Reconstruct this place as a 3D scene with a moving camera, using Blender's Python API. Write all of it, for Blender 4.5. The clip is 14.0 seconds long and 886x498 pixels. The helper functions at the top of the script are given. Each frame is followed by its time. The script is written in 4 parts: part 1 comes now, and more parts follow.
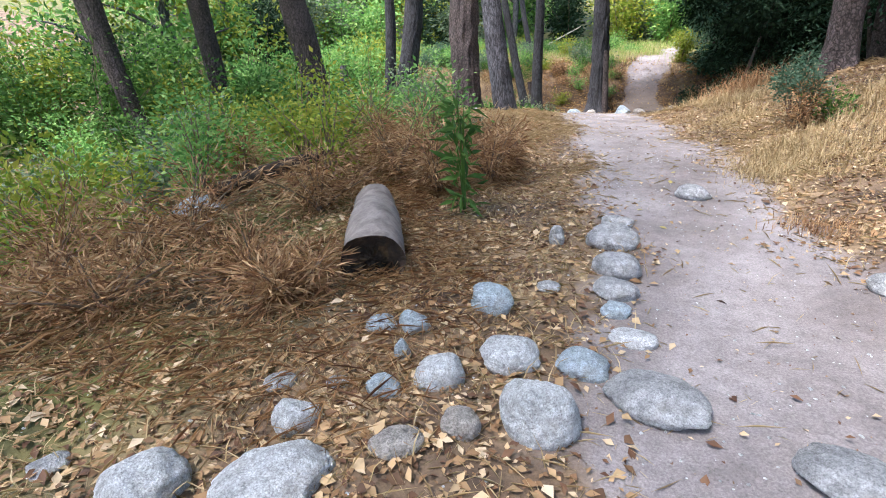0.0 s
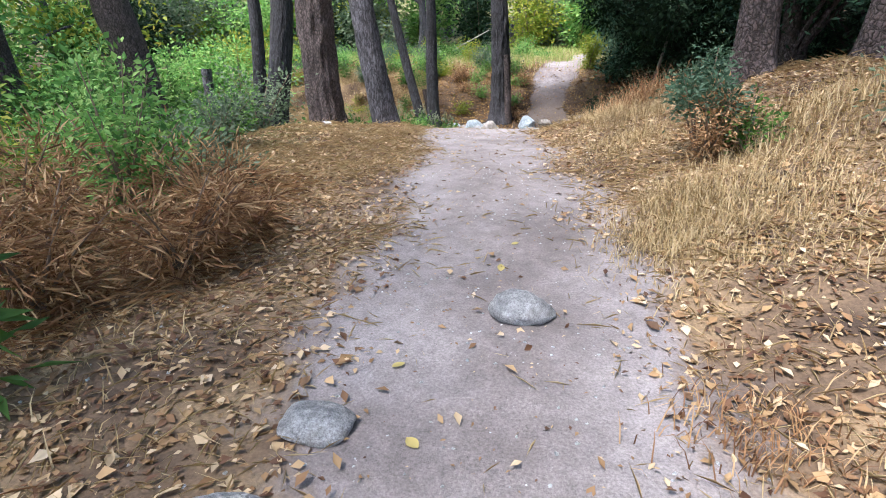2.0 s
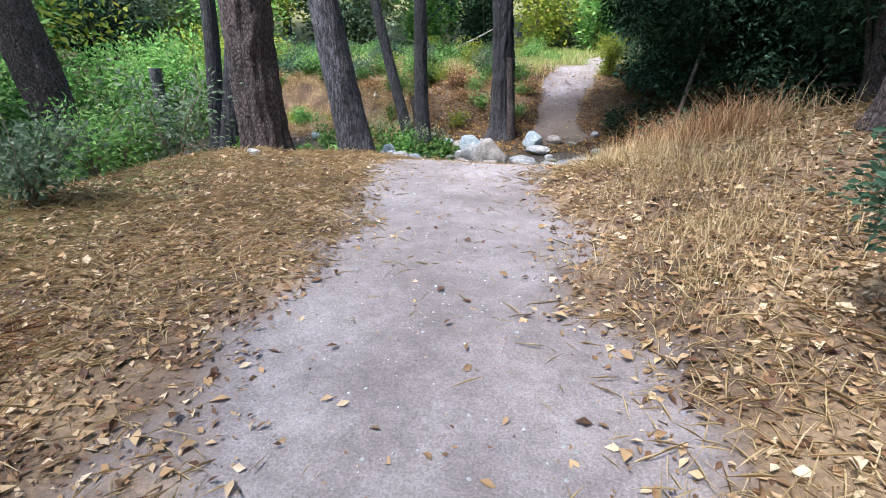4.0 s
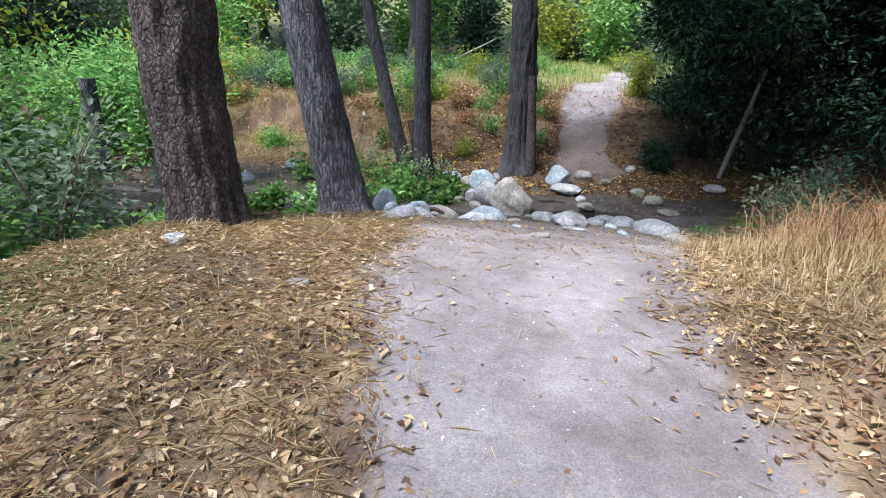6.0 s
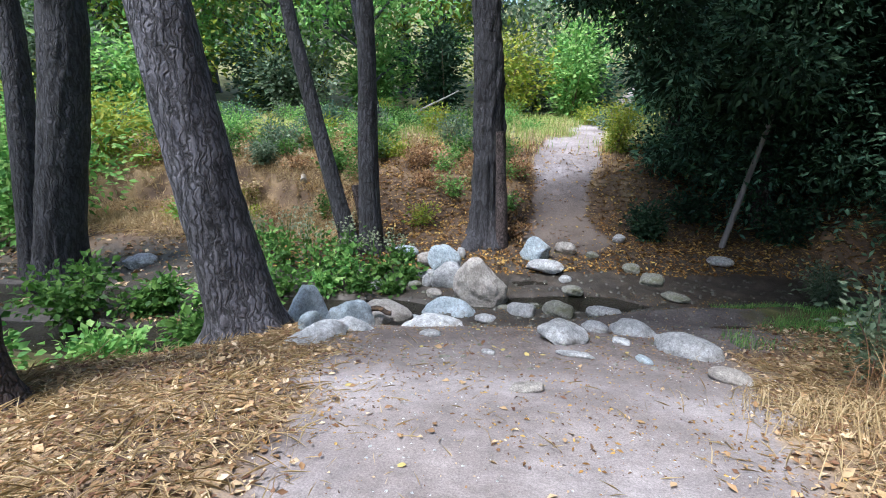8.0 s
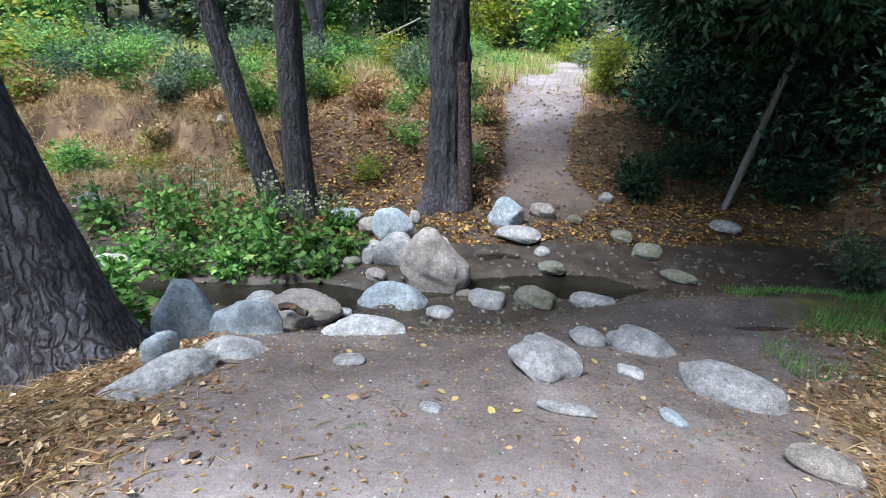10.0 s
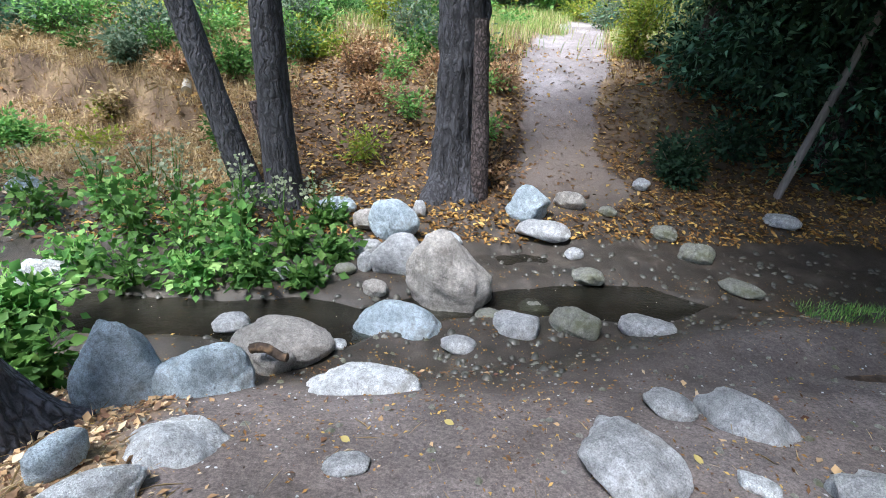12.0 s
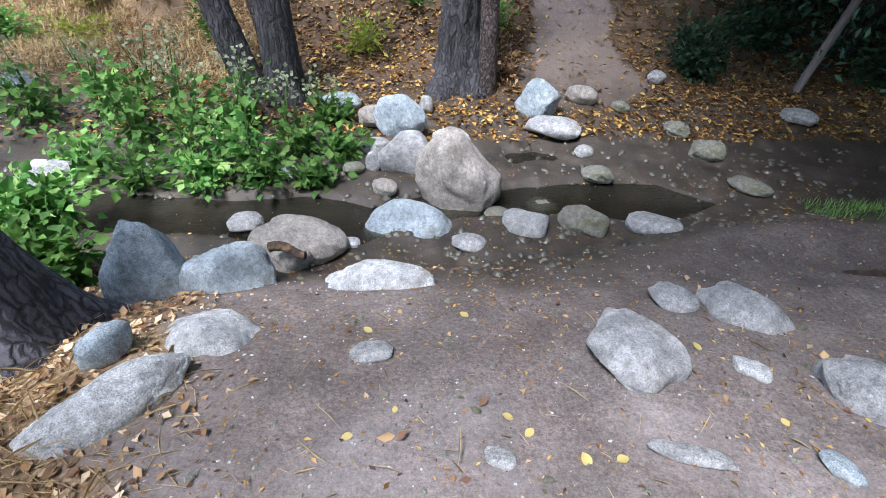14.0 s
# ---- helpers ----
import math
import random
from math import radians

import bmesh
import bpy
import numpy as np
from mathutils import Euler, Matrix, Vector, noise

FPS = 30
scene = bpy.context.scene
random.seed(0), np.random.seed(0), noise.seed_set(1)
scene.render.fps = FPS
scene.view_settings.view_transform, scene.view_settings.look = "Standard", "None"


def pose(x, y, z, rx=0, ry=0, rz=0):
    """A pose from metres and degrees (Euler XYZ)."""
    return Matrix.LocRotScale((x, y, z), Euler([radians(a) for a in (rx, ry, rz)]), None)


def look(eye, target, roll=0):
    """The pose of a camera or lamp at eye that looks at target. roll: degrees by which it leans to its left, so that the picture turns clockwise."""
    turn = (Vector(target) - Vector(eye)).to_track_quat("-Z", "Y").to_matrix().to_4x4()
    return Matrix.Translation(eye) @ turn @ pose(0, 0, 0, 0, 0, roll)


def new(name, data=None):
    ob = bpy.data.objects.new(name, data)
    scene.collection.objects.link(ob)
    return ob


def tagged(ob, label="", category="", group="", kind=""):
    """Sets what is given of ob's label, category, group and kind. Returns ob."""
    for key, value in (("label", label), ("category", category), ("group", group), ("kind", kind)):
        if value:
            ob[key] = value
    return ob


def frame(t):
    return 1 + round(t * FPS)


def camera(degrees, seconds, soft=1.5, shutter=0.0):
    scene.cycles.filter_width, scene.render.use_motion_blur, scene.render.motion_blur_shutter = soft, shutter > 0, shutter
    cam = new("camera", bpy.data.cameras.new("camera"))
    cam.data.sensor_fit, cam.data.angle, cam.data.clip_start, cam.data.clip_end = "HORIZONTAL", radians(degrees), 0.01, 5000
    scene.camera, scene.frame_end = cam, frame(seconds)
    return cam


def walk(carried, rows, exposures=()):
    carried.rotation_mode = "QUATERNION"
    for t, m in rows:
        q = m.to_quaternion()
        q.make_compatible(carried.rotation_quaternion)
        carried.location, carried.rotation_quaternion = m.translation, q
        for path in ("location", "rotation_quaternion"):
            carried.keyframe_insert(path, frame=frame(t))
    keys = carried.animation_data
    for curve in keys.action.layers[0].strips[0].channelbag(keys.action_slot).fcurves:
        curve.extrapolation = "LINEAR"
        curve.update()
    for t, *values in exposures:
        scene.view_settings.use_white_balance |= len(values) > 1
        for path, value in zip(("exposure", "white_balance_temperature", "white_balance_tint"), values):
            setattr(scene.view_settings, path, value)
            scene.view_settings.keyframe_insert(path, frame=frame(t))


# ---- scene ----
cam = camera(82.9, 14.0, soft=1.0)
PATH = [
    (0, (0.36, -0.205, 1.448), (-0.221, 1.55, 0.684), -1.6),
    (0.5, (0.567, 0.517, 1.388), (0.086, 2.289, 0.596), -1.6),
    (1, (0.722, 1.195, 1.252), (0.385, 3.005, 0.47), -1.2),
    (1.5, (0.933, 1.926, 1.299), (0.587, 3.738, 0.527), -1.0),
    (2, (1.167, 2.489, 1.266), (0.818, 4.312, 0.519), -0.8),
    (2.5, (1.3, 3.062, 1.262), (0.954, 4.89, 0.528), -0.3),
    (3, (1.356, 3.763, 1.27), (0.994, 5.589, 0.538), -0.2),
    (3.5, (1.294, 4.541, 1.306), (0.914, 6.362, 0.571), -0.1),
    (3.7, (1.255, 4.821, 1.302), (0.874, 6.64, 0.563), -0.0),
    (5.8, (0.177, 7.579, 1.443), (-0.117, 9.367, 0.597), 1.9),
    (6, (0.09, 7.821, 1.43), (-0.208, 9.659, 0.701), 1.6),
    (6.5, (0.006, 8.4, 1.413), (-0.275, 10.269, 0.757), 1.5),
    (7, (-0.05, 9.002, 1.434), (-0.325, 10.909, 0.898), 1.4),
    (7.5, (-0.052, 9.488, 1.447), (-0.296, 11.41, 0.953), 1.1),
    (8, (0.018, 10.012, 1.413), (-0.176, 11.927, 0.87), 1.3),
    (8.5, (0.08, 10.512, 1.408), (-0.079, 12.408, 0.794), 1.7),
    (9, (0.123, 10.928, 1.377), (-0.008, 12.796, 0.674), 1.7),
    (9.2, (0.148, 11.083, 1.339), (0.034, 12.938, 0.6), 1.7),
    (11.3, (0.016, 12.727, 1.103), (-0.017, 14.579, 0.348), 3.1),
    (11.5, (-0.028, 12.823, 1.1), (-0.062, 14.666, 0.325), 3.1),
    (12, (-0.15, 12.945, 1.135), (-0.171, 14.744, 0.262), 3.3),
    (12.5, (-0.196, 12.926, 1.166), (-0.204, 14.624, 0.109), 3.4),
    (13, (-0.204, 12.925, 1.155), (-0.205, 14.555, -0.003), 3.4),
    (13.5, (-0.225, 12.916, 1.168), (-0.223, 14.51, -0.04), 3.4),
    (14, (-0.23, 12.918, 1.155), (-0.23, 14.505, -0.062), 3.4),
]
walk(cam, [(t, look(eye, target, roll)) for t, eye, target, roll in PATH], exposures=[(0, 1.85, 6050, 15), (1.5, 1.78, 6050, 15), (3.7, 1.65, 5850, 14), (6.5, 1.5, 5700, 12), (9, 1.5, 5700, 11), (12, 1.75, 5700, 10), (14, 1.75, 5750, 13)])


# ---- lie of the land ----
def smooth(a, b, v):
    s = np.clip((v - a) / (b - a), 0.0, 1.0)
    return s * s * (3 - 2 * s)


def along(v, *pairs):
    return np.interp(v, pairs[0::2], pairs[1::2])


def left_edge(y):
    return 0.12 * smooth(3, 4.5, y) + along(y, -6, -0.6, -2, -0.3, 0, 0.15, 1.0, 0.5, 2.0, 0.62, 3, 0.5, 4, 0.32, 5.5, 0.1, 7, -0.25, 8.5, -0.4, 10, -0.75, 11, -0.95, 12, -1.1, 14, -1.45, 16, -1.6)


def right_edge(y):
    return -0.16 * smooth(2, 3.5, y) * (1 - smooth(11, 13, y)) + along(y, -6, 1.6, 0, 2.0, 3, 2.05, 5, 1.9, 7, 1.6, 8.5, 1.5, 10, 1.2, 11, 1.25, 12, 1.5, 14, 2.3, 16, 3.3, 18, 3.8)


def far_trail(y):
    return along(y, 18, 1.15, 19.5, 1.3, 21, 1.5, 22.5, 1.72, 24, 2.15, 26, 2.7, 29, 3.6, 40, 8.0)


def height(x, y):
    """Ground height without the small bumps."""
    x, y = np.asarray(x, float), np.asarray(y, float)
    v = y - 0.13 * x * smooth(13.5, 15.5, y) * (1 - smooth(19, 25, y)) * (1 - 0.6 * smooth(3, 9, np.abs(x)))
    z = along(v, -40, 0.3, -6, 0.1, 3, 0.1, 8, 0.1, 9.5, 0.05, 10.5, 0.01, 11.4, -0.07, 12, -0.18, 13, -0.39, 14.6, -0.76, 15.2, -0.94,
              15.8, -1.22, 16.2, -1.4, 16.8, -1.47, 17.4, -1.42, 18.0, -1.26, 18.6, -1.1, 19.4, -0.93, 20.1, -0.66, 21, -0.2, 22.3, 0.3, 23.6, 0.52,
              26, 0.62, 31, 0.95, 40, 2.0, 60, 6, 90, 15, 200, 36)
    # the bed silts up towards the far right
    z = z + 0.17 * smooth(1.0, 2.6, x) * smooth(15.4, 16.0, v) * (1 - smooth(17.2, 18.0, v))
    z = z + 0.14 * smooth(0.4, 1.4, x) * smooth(15.2, 15.8, v) * (1 - smooth(16.1, 16.7, v))
    # the terrace on the far side is cut back steeply away from the trail
    w = np.abs(x - far_trail(y))
    z = z + 0.16 * smooth(0.4, 1.2, w) * smooth(19.8, 21, y) * (1 - smooth(24, 27, y))
    # a cut earth lip along the terrace
    lip = smooth(3.4, 4.4, -x) * (1 - smooth(11, 15, -x))
    edge = y + 0.22 * np.sin(x * 1.3) + 0.08 * np.sin(x * 4.1)
    z = z - 0.26 * lip * smooth(18.8, 19.8, y) * (1 - smooth(20.18, 20.32, edge)) + 0.26 * lip * smooth(20.18, 20.32, edge) * (1 - smooth(20.7, 21.8, edge))
    far = smooth(17.6, 19.6, y)
    dl, dr = left_edge(y) - x, x - right_edge(y)
    k = along(y, -8, 0.8, 1, 0.7, 4, 0.9, 9, 1.0, 11, 0.75, 12.5, 0.42, 14, 0.15, 16, 0.0)
    z = z + k * (0.22 * smooth(0.0, 0.8, dr) + 0.75 * smooth(0.5, 2.9, dr) + 0.5 * smooth(2.5, 9, dr)) * (1 - far)
    d0 = along(y, -8, 3.4, 4, 3.2, 9, 2.6, 11, 2.1, 12.2, 1.9, 14, 0.4)
    drop = 1.0 * smooth(0, 2.6, dl - d0) * (1 - smooth(14.8, 16.2, v))
    z = z - drop
    # wooded slopes on both sides
    z = z + far * 1.6 * smooth(4.5, 9, x) * (1 - smooth(40, 60, y)) + 4.0 * smooth(10, 40, x) + 5.0 * smooth(16, 50, -x)
    # the channel: a shallow stream on the left, a riffle past the large boulder, a small pool on the right
    middle = along(x, -12, 16.0, -3.4, 16.33, -1.4, 16.47, -0.9, 16.42, -0.4, 16.8, 0.3, 16.93, 0.9, 17.05, 2.1, 17.1, 3.0, 17.2)
    half = along(x, -12, 0.35, -3.4, 0.26, -1.4, 0.28, -0.9, 0.26, -0.4, 0.16, 0.3, 0.17, 0.9, 0.27, 1.9, 0.25, 2.5, -0.1)
    out = smooth(-0.12, 0.14, np.abs(y - middle) - half)
    near = smooth(15.2, 15.6, y) * (1 - smooth(18.0, 18.6, y)) * (1 - smooth(3, 5, x))
    filled = out * np.maximum(z, -1.285) + (1 - out) * np.minimum(z, -1.43)
    return np.maximum(z + (filled - z) * near, -1.5)

# ---- light ----
world = bpy.data.worlds.new("sky")
scene.world = world
world.use_nodes = True
wt = world.node_tree
sky = wt.nodes.new("ShaderNodeTexSky")
sky.sky_type, sky.sun_disc = "NISHITA", False
sky.sun_elevation, sky.sun_rotation = radians(64), radians(222)
sky.air_density, sky.dust_density = 1.0, 2.5
wt.nodes["Background"].inputs["Strength"].default_value = 0.14
wt.links.new(sky.outputs[0], wt.nodes["Background"].inputs["Color"])
sun = new("sun", bpy.data.lights.new("sun", "SUN"))
sun.data.energy, sun.data.angle, sun.data.color = 3.0, radians(14), (1.0, 0.94, 0.85)
sun.matrix_world = look((0, 0, 0), (-math.sin(radians(222)) * math.cos(radians(64)), -math.cos(radians(222)) * math.cos(radians(64)), -math.sin(radians(64))))


# ---- materials ----
class Nodes:
    """Short hand for one node material."""

    def __init__(self, name, rough=0.8):
        self.m = bpy.data.materials.new(name)
        self.m.use_nodes = True
        self.t = self.m.node_tree
        self.b = self.t.nodes["Principled BSDF"]
        self.b.inputs["Roughness"].default_value = rough
        self.co = self.t.nodes.new("ShaderNodeTexCoord").outputs["Object"]

    def link(self, a, b):
        self.t.links.new(a, b)

    def noise(self, scale, detail=4, stretch=None, rough=0.55):
        n = self.t.nodes.new("ShaderNodeTexNoise")
        n.inputs["Scale"].default_value, n.inputs["Detail"].default_value, n.inputs["Roughness"].default_value = scale, detail, rough
        src = self.co
        if stretch:
            mp = self.t.nodes.new("ShaderNodeMapping")
            mp.inputs["Scale"].default_value = stretch
            self.link(src, mp.inputs[0])
            src = mp.outputs[0]
        self.link(src, n.inputs["Vector"])
        return n.outputs[0]

    def voronoi(self, scale, feature="F1", stretch=None, out="Distance"):
        n = self.t.nodes.new("ShaderNodeTexVoronoi")
        n.feature = feature
        n.inputs["Scale"].default_value = scale
        src = self.co
        if stretch:
            mp = self.t.nodes.new("ShaderNodeMapping")
            mp.inputs["Scale"].default_value = stretch
            self.link(src, mp.inputs[0])
            src = mp.outputs[0]
        self.link(src, n.inputs["Vector"])
        return n.outputs[out]

    def ramp(self, fac, *stops):
        r = self.t.nodes.new("ShaderNodeValToRGB")
        while len(r.color_ramp.elements) < len(stops):
            r.color_ramp.elements.new(0.5)
        for e, (p, c) in zip(r.color_ramp.elements, stops):
            e.position = p
            e.color = (*c, 1) if isinstance(c, tuple) else (c, c, c, 1)
        self.link(fac, r.inputs[0])
        return r.outputs[0]

    def mix(self, fac, a, b, kind="MIX"):
        n = self.t.nodes.new("ShaderNodeMix")
        n.data_type, n.blend_type = "RGBA", kind
        for value, slot in ((fac, n.inputs[0]), (a, n.inputs[6]), (b, n.inputs[7])):
            if isinstance(value, (int, float)):
                slot.default_value = value
            elif isinstance(value, tuple):
                slot.default_value = (*value, 1)
            else:
                self.link(value, slot)
        return n.outputs[2]

    def math(self, op, a, b):
        n = self.t.nodes.new("ShaderNodeMath")
        n.operation = op
        for value, slot in ((a, n.inputs[0]), (b, n.inputs[1])):
            if isinstance(value, (int, float)):
                slot.default_value = value
            else:
                self.link(value, slot)
        return n.outputs[0]

    def attr(self, name):
        n = self.t.nodes.new("ShaderNodeAttribute")
        n.attribute_name = name
        return n.outputs["Fac"]

    def island(self):
        return self.t.nodes.new("ShaderNodeNewGeometry").outputs["Random Per Island"]

    def random(self):
        return self.t.nodes.new("ShaderNodeObjectInfo").outputs["Random"]

    def bump(self, src, dist, strength=1.0):
        n = self.t.nodes.new("ShaderNodeBump")
        n.inputs["Distance"].default_value, n.inputs["Strength"].default_value = dist, strength
        self.link(src, n.inputs["Height"])
        self.link(n.outputs[0], self.b.inputs["Normal"])

    def colour(self, c):
        self.link(c, self.b.inputs["Base Color"])
        return self


def leaf_material(name, *colours, rough=0.6, thin=0.45):
    """Leaves and blades: each one takes its own colour, and lets some light through."""
    n = Nodes(name, rough)
    steps = [(i / max(1, len(colours) - 1), c) for i, c in enumerate(colours)]
    c = n.ramp(n.island(), *steps)
    c = n.mix(0.35, c, n.ramp(n.noise(14, 3), (0.3, 0.45), (0.7, 1.0)), "MULTIPLY")
    n.colour(c)
    n.b.inputs["Specular IOR Level"].default_value = 0.25
    tr = n.t.nodes.new("ShaderNodeBsdfTranslucent")
    n.link(c, tr.inputs[0])
    mx = n.t.nodes.new("ShaderNodeMixShader")
    mx.inputs[0].default_value = thin
    n.link(n.b.outputs[0], mx.inputs[1])
    n.link(tr.outputs[0], mx.inputs[2])
    n.link(mx.outputs[0], n.t.nodes["Material Output"].inputs[0])
    return n.m


def granite(name, light, dark, moss=0.0):
    n = Nodes(name, 0.85)
    mid = tuple((p + q) / 2 for p, q in zip(light, dark))
    c = n.ramp(n.noise(4.5, 8, rough=0.65), (0.34, dark), (0.5, mid), (0.6, light))
    c = n.mix(0.6, c, n.ramp(n.noise(140, 4, rough=0.85), (0.38, 0.35), (0.5, 1.1), (0.62, 1.6)), "MULTIPLY")
    c = n.mix(0.65, c, n.ramp(n.noise(30, 6, rough=0.75), (0.36, 0.55), (0.58, 1.35)), "MULTIPLY")
    c = n.mix(n.ramp(n.noise(6.0, 6), (0.57, 0.0), (0.68, 0.5)), c, (0.17, 0.145, 0.12))
    if moss:
        c = n.mix(n.ramp(n.noise(6, 5), (0.42, 0.0), (0.62, moss)), c, (0.10, 0.11, 0.035))
    n.colour(c)
    n.bump(n.mix(0.35, n.noise(16, 10, rough=0.7), n.noise(90, 5, rough=0.7)), 0.06, 1.0)
    return n.m


STONE = {
    "blue": granite("blue_grey_granite", (0.50, 0.58, 0.64), (0.27, 0.33, 0.38)),
    "pale": granite("pale_granite", (0.72, 0.74, 0.76), (0.38, 0.395, 0.41)),
    "grey": granite("grey_granite", (0.52, 0.53, 0.545), (0.25, 0.255, 0.265)),
    "warm": granite("warm_granite", (0.47, 0.44, 0.41), (0.26, 0.24, 0.22)),
    "moss": granite("mossy_granite", (0.33, 0.33, 0.30), (0.16, 0.16, 0.14), 0.6),
}


def bark_material(name, ridge, furrow, light, plate=19, reach=0.15):
    n = Nodes(name, 0.9)
    warp = n.t.nodes.new("ShaderNodeVectorMath")
    warp.operation = "MULTIPLY_ADD"
    fine = n.t.nodes.new("ShaderNodeTexNoise")
    fine.inputs["Scale"].default_value, fine.inputs["Detail"].default_value = 9, 5
    n.link(n.co, fine.inputs["Vector"])
    n.link(fine.outputs["Color"], warp.inputs[0])
    warp.inputs[1].default_value = (0.12, 0.12, 0.12)
    n.link(n.co, warp.inputs[2])
    n.co = warp.outputs[0]
    cracks = n.voronoi(plate, "DISTANCE_TO_EDGE", (1, 1, reach))
    small = n.noise(26, 7, (1, 1, 0.22), 0.7)
    c = n.ramp(n.mix(0.76, n.ramp(cracks, (0.0, 0.0), (0.22, 1.0)), small), (0.22, furrow), (0.42, ridge), (0.72, light))
    c = n.mix(0.8, c, n.ramp(n.noise(1.7, 6, (1, 1, 0.6)), (0.3, 0.5), (0.7, 1.35)), "MULTIPLY")
    n.colour(c)
    n.bump(n.mix(0.6, n.ramp(cracks, (0.0, 0.0), (0.25, 1.0)), small), 0.035, 1.0)
    return n.m


BARK = bark_material("furrowed_grey_bark", (0.050, 0.049, 0.058), (0.008, 0.008, 0.009), (0.20, 0.195, 0.23))
BARK_BROWN = bark_material("flaking_brown_bark", (0.045, 0.035, 0.034), (0.008, 0.006, 0.006), (0.17, 0.13, 0.13), 25, 0.5)
BARK_SMOOTH = bark_material("smooth_dark_bark", (0.034, 0.034, 0.039), (0.009, 0.009, 0.010), (0.085, 0.084, 0.098))

n = Nodes("weathered_grey_wood", 0.85)
c = n.ramp(n.noise(9, 6, (1, 1, 0.12)), (0.3, (0.14, 0.115, 0.105)), (0.7, (0.33, 0.29, 0.27)))
n.colour(n.mix(0.5, c, n.ramp(n.noise(60, 4, (1, 1, 0.05)), (0.3, 0.5), (0.65, 1.15)), "MULTIPLY"))
n.bump(n.noise(50, 5, (1, 1, 0.06)), 0.012)
OLD_WOOD = n.m

n = Nodes("rotten_brown_end_grain", 0.95)
n.colour(n.ramp(n.noise(11, 7), (0.3, (0.015, 0.012, 0.010)), (0.55, (0.06, 0.04, 0.028)), (0.75, (0.24, 0.15, 0.08))))
n.bump(n.noise(22, 6), 0.04)
ROT = n.m

n = Nodes("dry_twig_wood", 0.85)
n.colour(n.ramp(n.noise(6, 4), (0.3, (0.10, 0.07, 0.05)), (0.7, (0.30, 0.23, 0.17))))
TWIG = n.m
n = Nodes("pale_dead_wood", 0.8)
n.colour(n.ramp(n.noise(8, 5, (1, 1, 0.2)), (0.3, (0.24, 0.22, 0.19)), (0.7, (0.46, 0.43, 0.38))))
PALE_WOOD = n.m

GREEN = leaf_material("green_leaf", (0.05, 0.12, 0.03), (0.10, 0.22, 0.05), (0.19, 0.34, 0.08))
FRESH = leaf_material("fresh_green_leaf", (0.08, 0.22, 0.06), (0.21, 0.45, 0.11), (0.40, 0.60, 0.20))
YELLOWISH = leaf_material("yellow_green_leaf", (0.16, 0.27, 0.035), (0.30, 0.38, 0.05), (0.44, 0.42, 0.07))
SAGE = leaf_material("grey_green_leaf", (0.09, 0.15, 0.085), (0.17, 0.24, 0.15), (0.28, 0.35, 0.24))
TEAL = leaf_material("blue_green_leaf", (0.06, 0.12, 0.075), (0.10, 0.19, 0.12), (0.18, 0.27, 0.18))
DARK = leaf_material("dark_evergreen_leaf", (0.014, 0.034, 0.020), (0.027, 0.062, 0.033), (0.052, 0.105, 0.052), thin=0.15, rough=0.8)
STRAW = leaf_material("dry_straw", (0.34, 0.24, 0.12), (0.50, 0.38, 0.20), (0.66, 0.54, 0.33), thin=0.25)
RUST = leaf_material("rust_brown_dry_stem", (0.15, 0.075, 0.042), (0.34, 0.185, 0.09), (0.50, 0.31, 0.155), (0.66, 0.47, 0.27), thin=0.25)
LITTER = leaf_material("dry_fallen_leaf", (0.10, 0.05, 0.032), (0.19, 0.10, 0.055), (0.30, 0.18, 0.09), (0.44, 0.30, 0.16), (0.68, 0.54, 0.36), thin=0.1)
GOLD = leaf_material("golden_fallen_leaf", (0.06, 0.03, 0.013), (0.19, 0.095, 0.028), (0.36, 0.20, 0.055), (0.60, 0.42, 0.13), thin=0.1)
TAN = leaf_material("tan_fallen_leaf", (0.09, 0.05, 0.035), (0.33, 0.20, 0.10), (0.50, 0.33, 0.17), (0.62, 0.45, 0.26), (0.78, 0.64, 0.46), thin=0.1)
MEADOW = leaf_material("meadow_grass_blade", (0.16, 0.28, 0.07), (0.30, 0.46, 0.11), (0.50, 0.54, 0.18), (0.66, 0.60, 0.34))
LIME = leaf_material("fallen_yellow_leaf", (0.38, 0.38, 0.08), (0.52, 0.44, 0.16), (0.50, 0.36, 0.14), thin=0.1)
# lit copy of the evergreen leaf: light on outer sprays put into colour
LIT_GREEN = leaf_material("lit_blue_green_leaf", (0.06, 0.15, 0.10), (0.14, 0.29, 0.19), (0.26, 0.44, 0.26), thin=0.4)
UMBEL = leaf_material("pale_seed_head", (0.24, 0.30, 0.18), (0.42, 0.46, 0.32))

# the ground: trodden dust, leaf mould, straw-littered soil, wet mud
n = Nodes("trail_and_forest_floor", 0.95)
dust = n.ramp(n.noise(1.3, 6), (0.3, (0.185, 0.163, 0.160)), (0.5, (0.27, 0.245, 0.246)), (0.72, (0.38, 0.352, 0.357)))
dust = n.mix(0.85, dust, n.ramp(n.noise(95, 6, rough=0.8), (0.32, 0.45), (0.68, 1.5)), "MULTIPLY")
dust = n.mix(0.7, dust, n.ramp(n.noise(9, 9, rough=0.75), (0.3, 0.6), (0.7, 1.3)), "MULTIPLY")
dust = n.mix(0.6, dust, n.ramp(n.noise(0.7, 5), (0.35, (0.72, 0.66, 0.62)), (0.65, (1.12, 1.12, 1.14))), "MULTIPLY")
grit = n.ramp(n.voronoi(70), (0.05, 1.0), (0.16, 0.0))
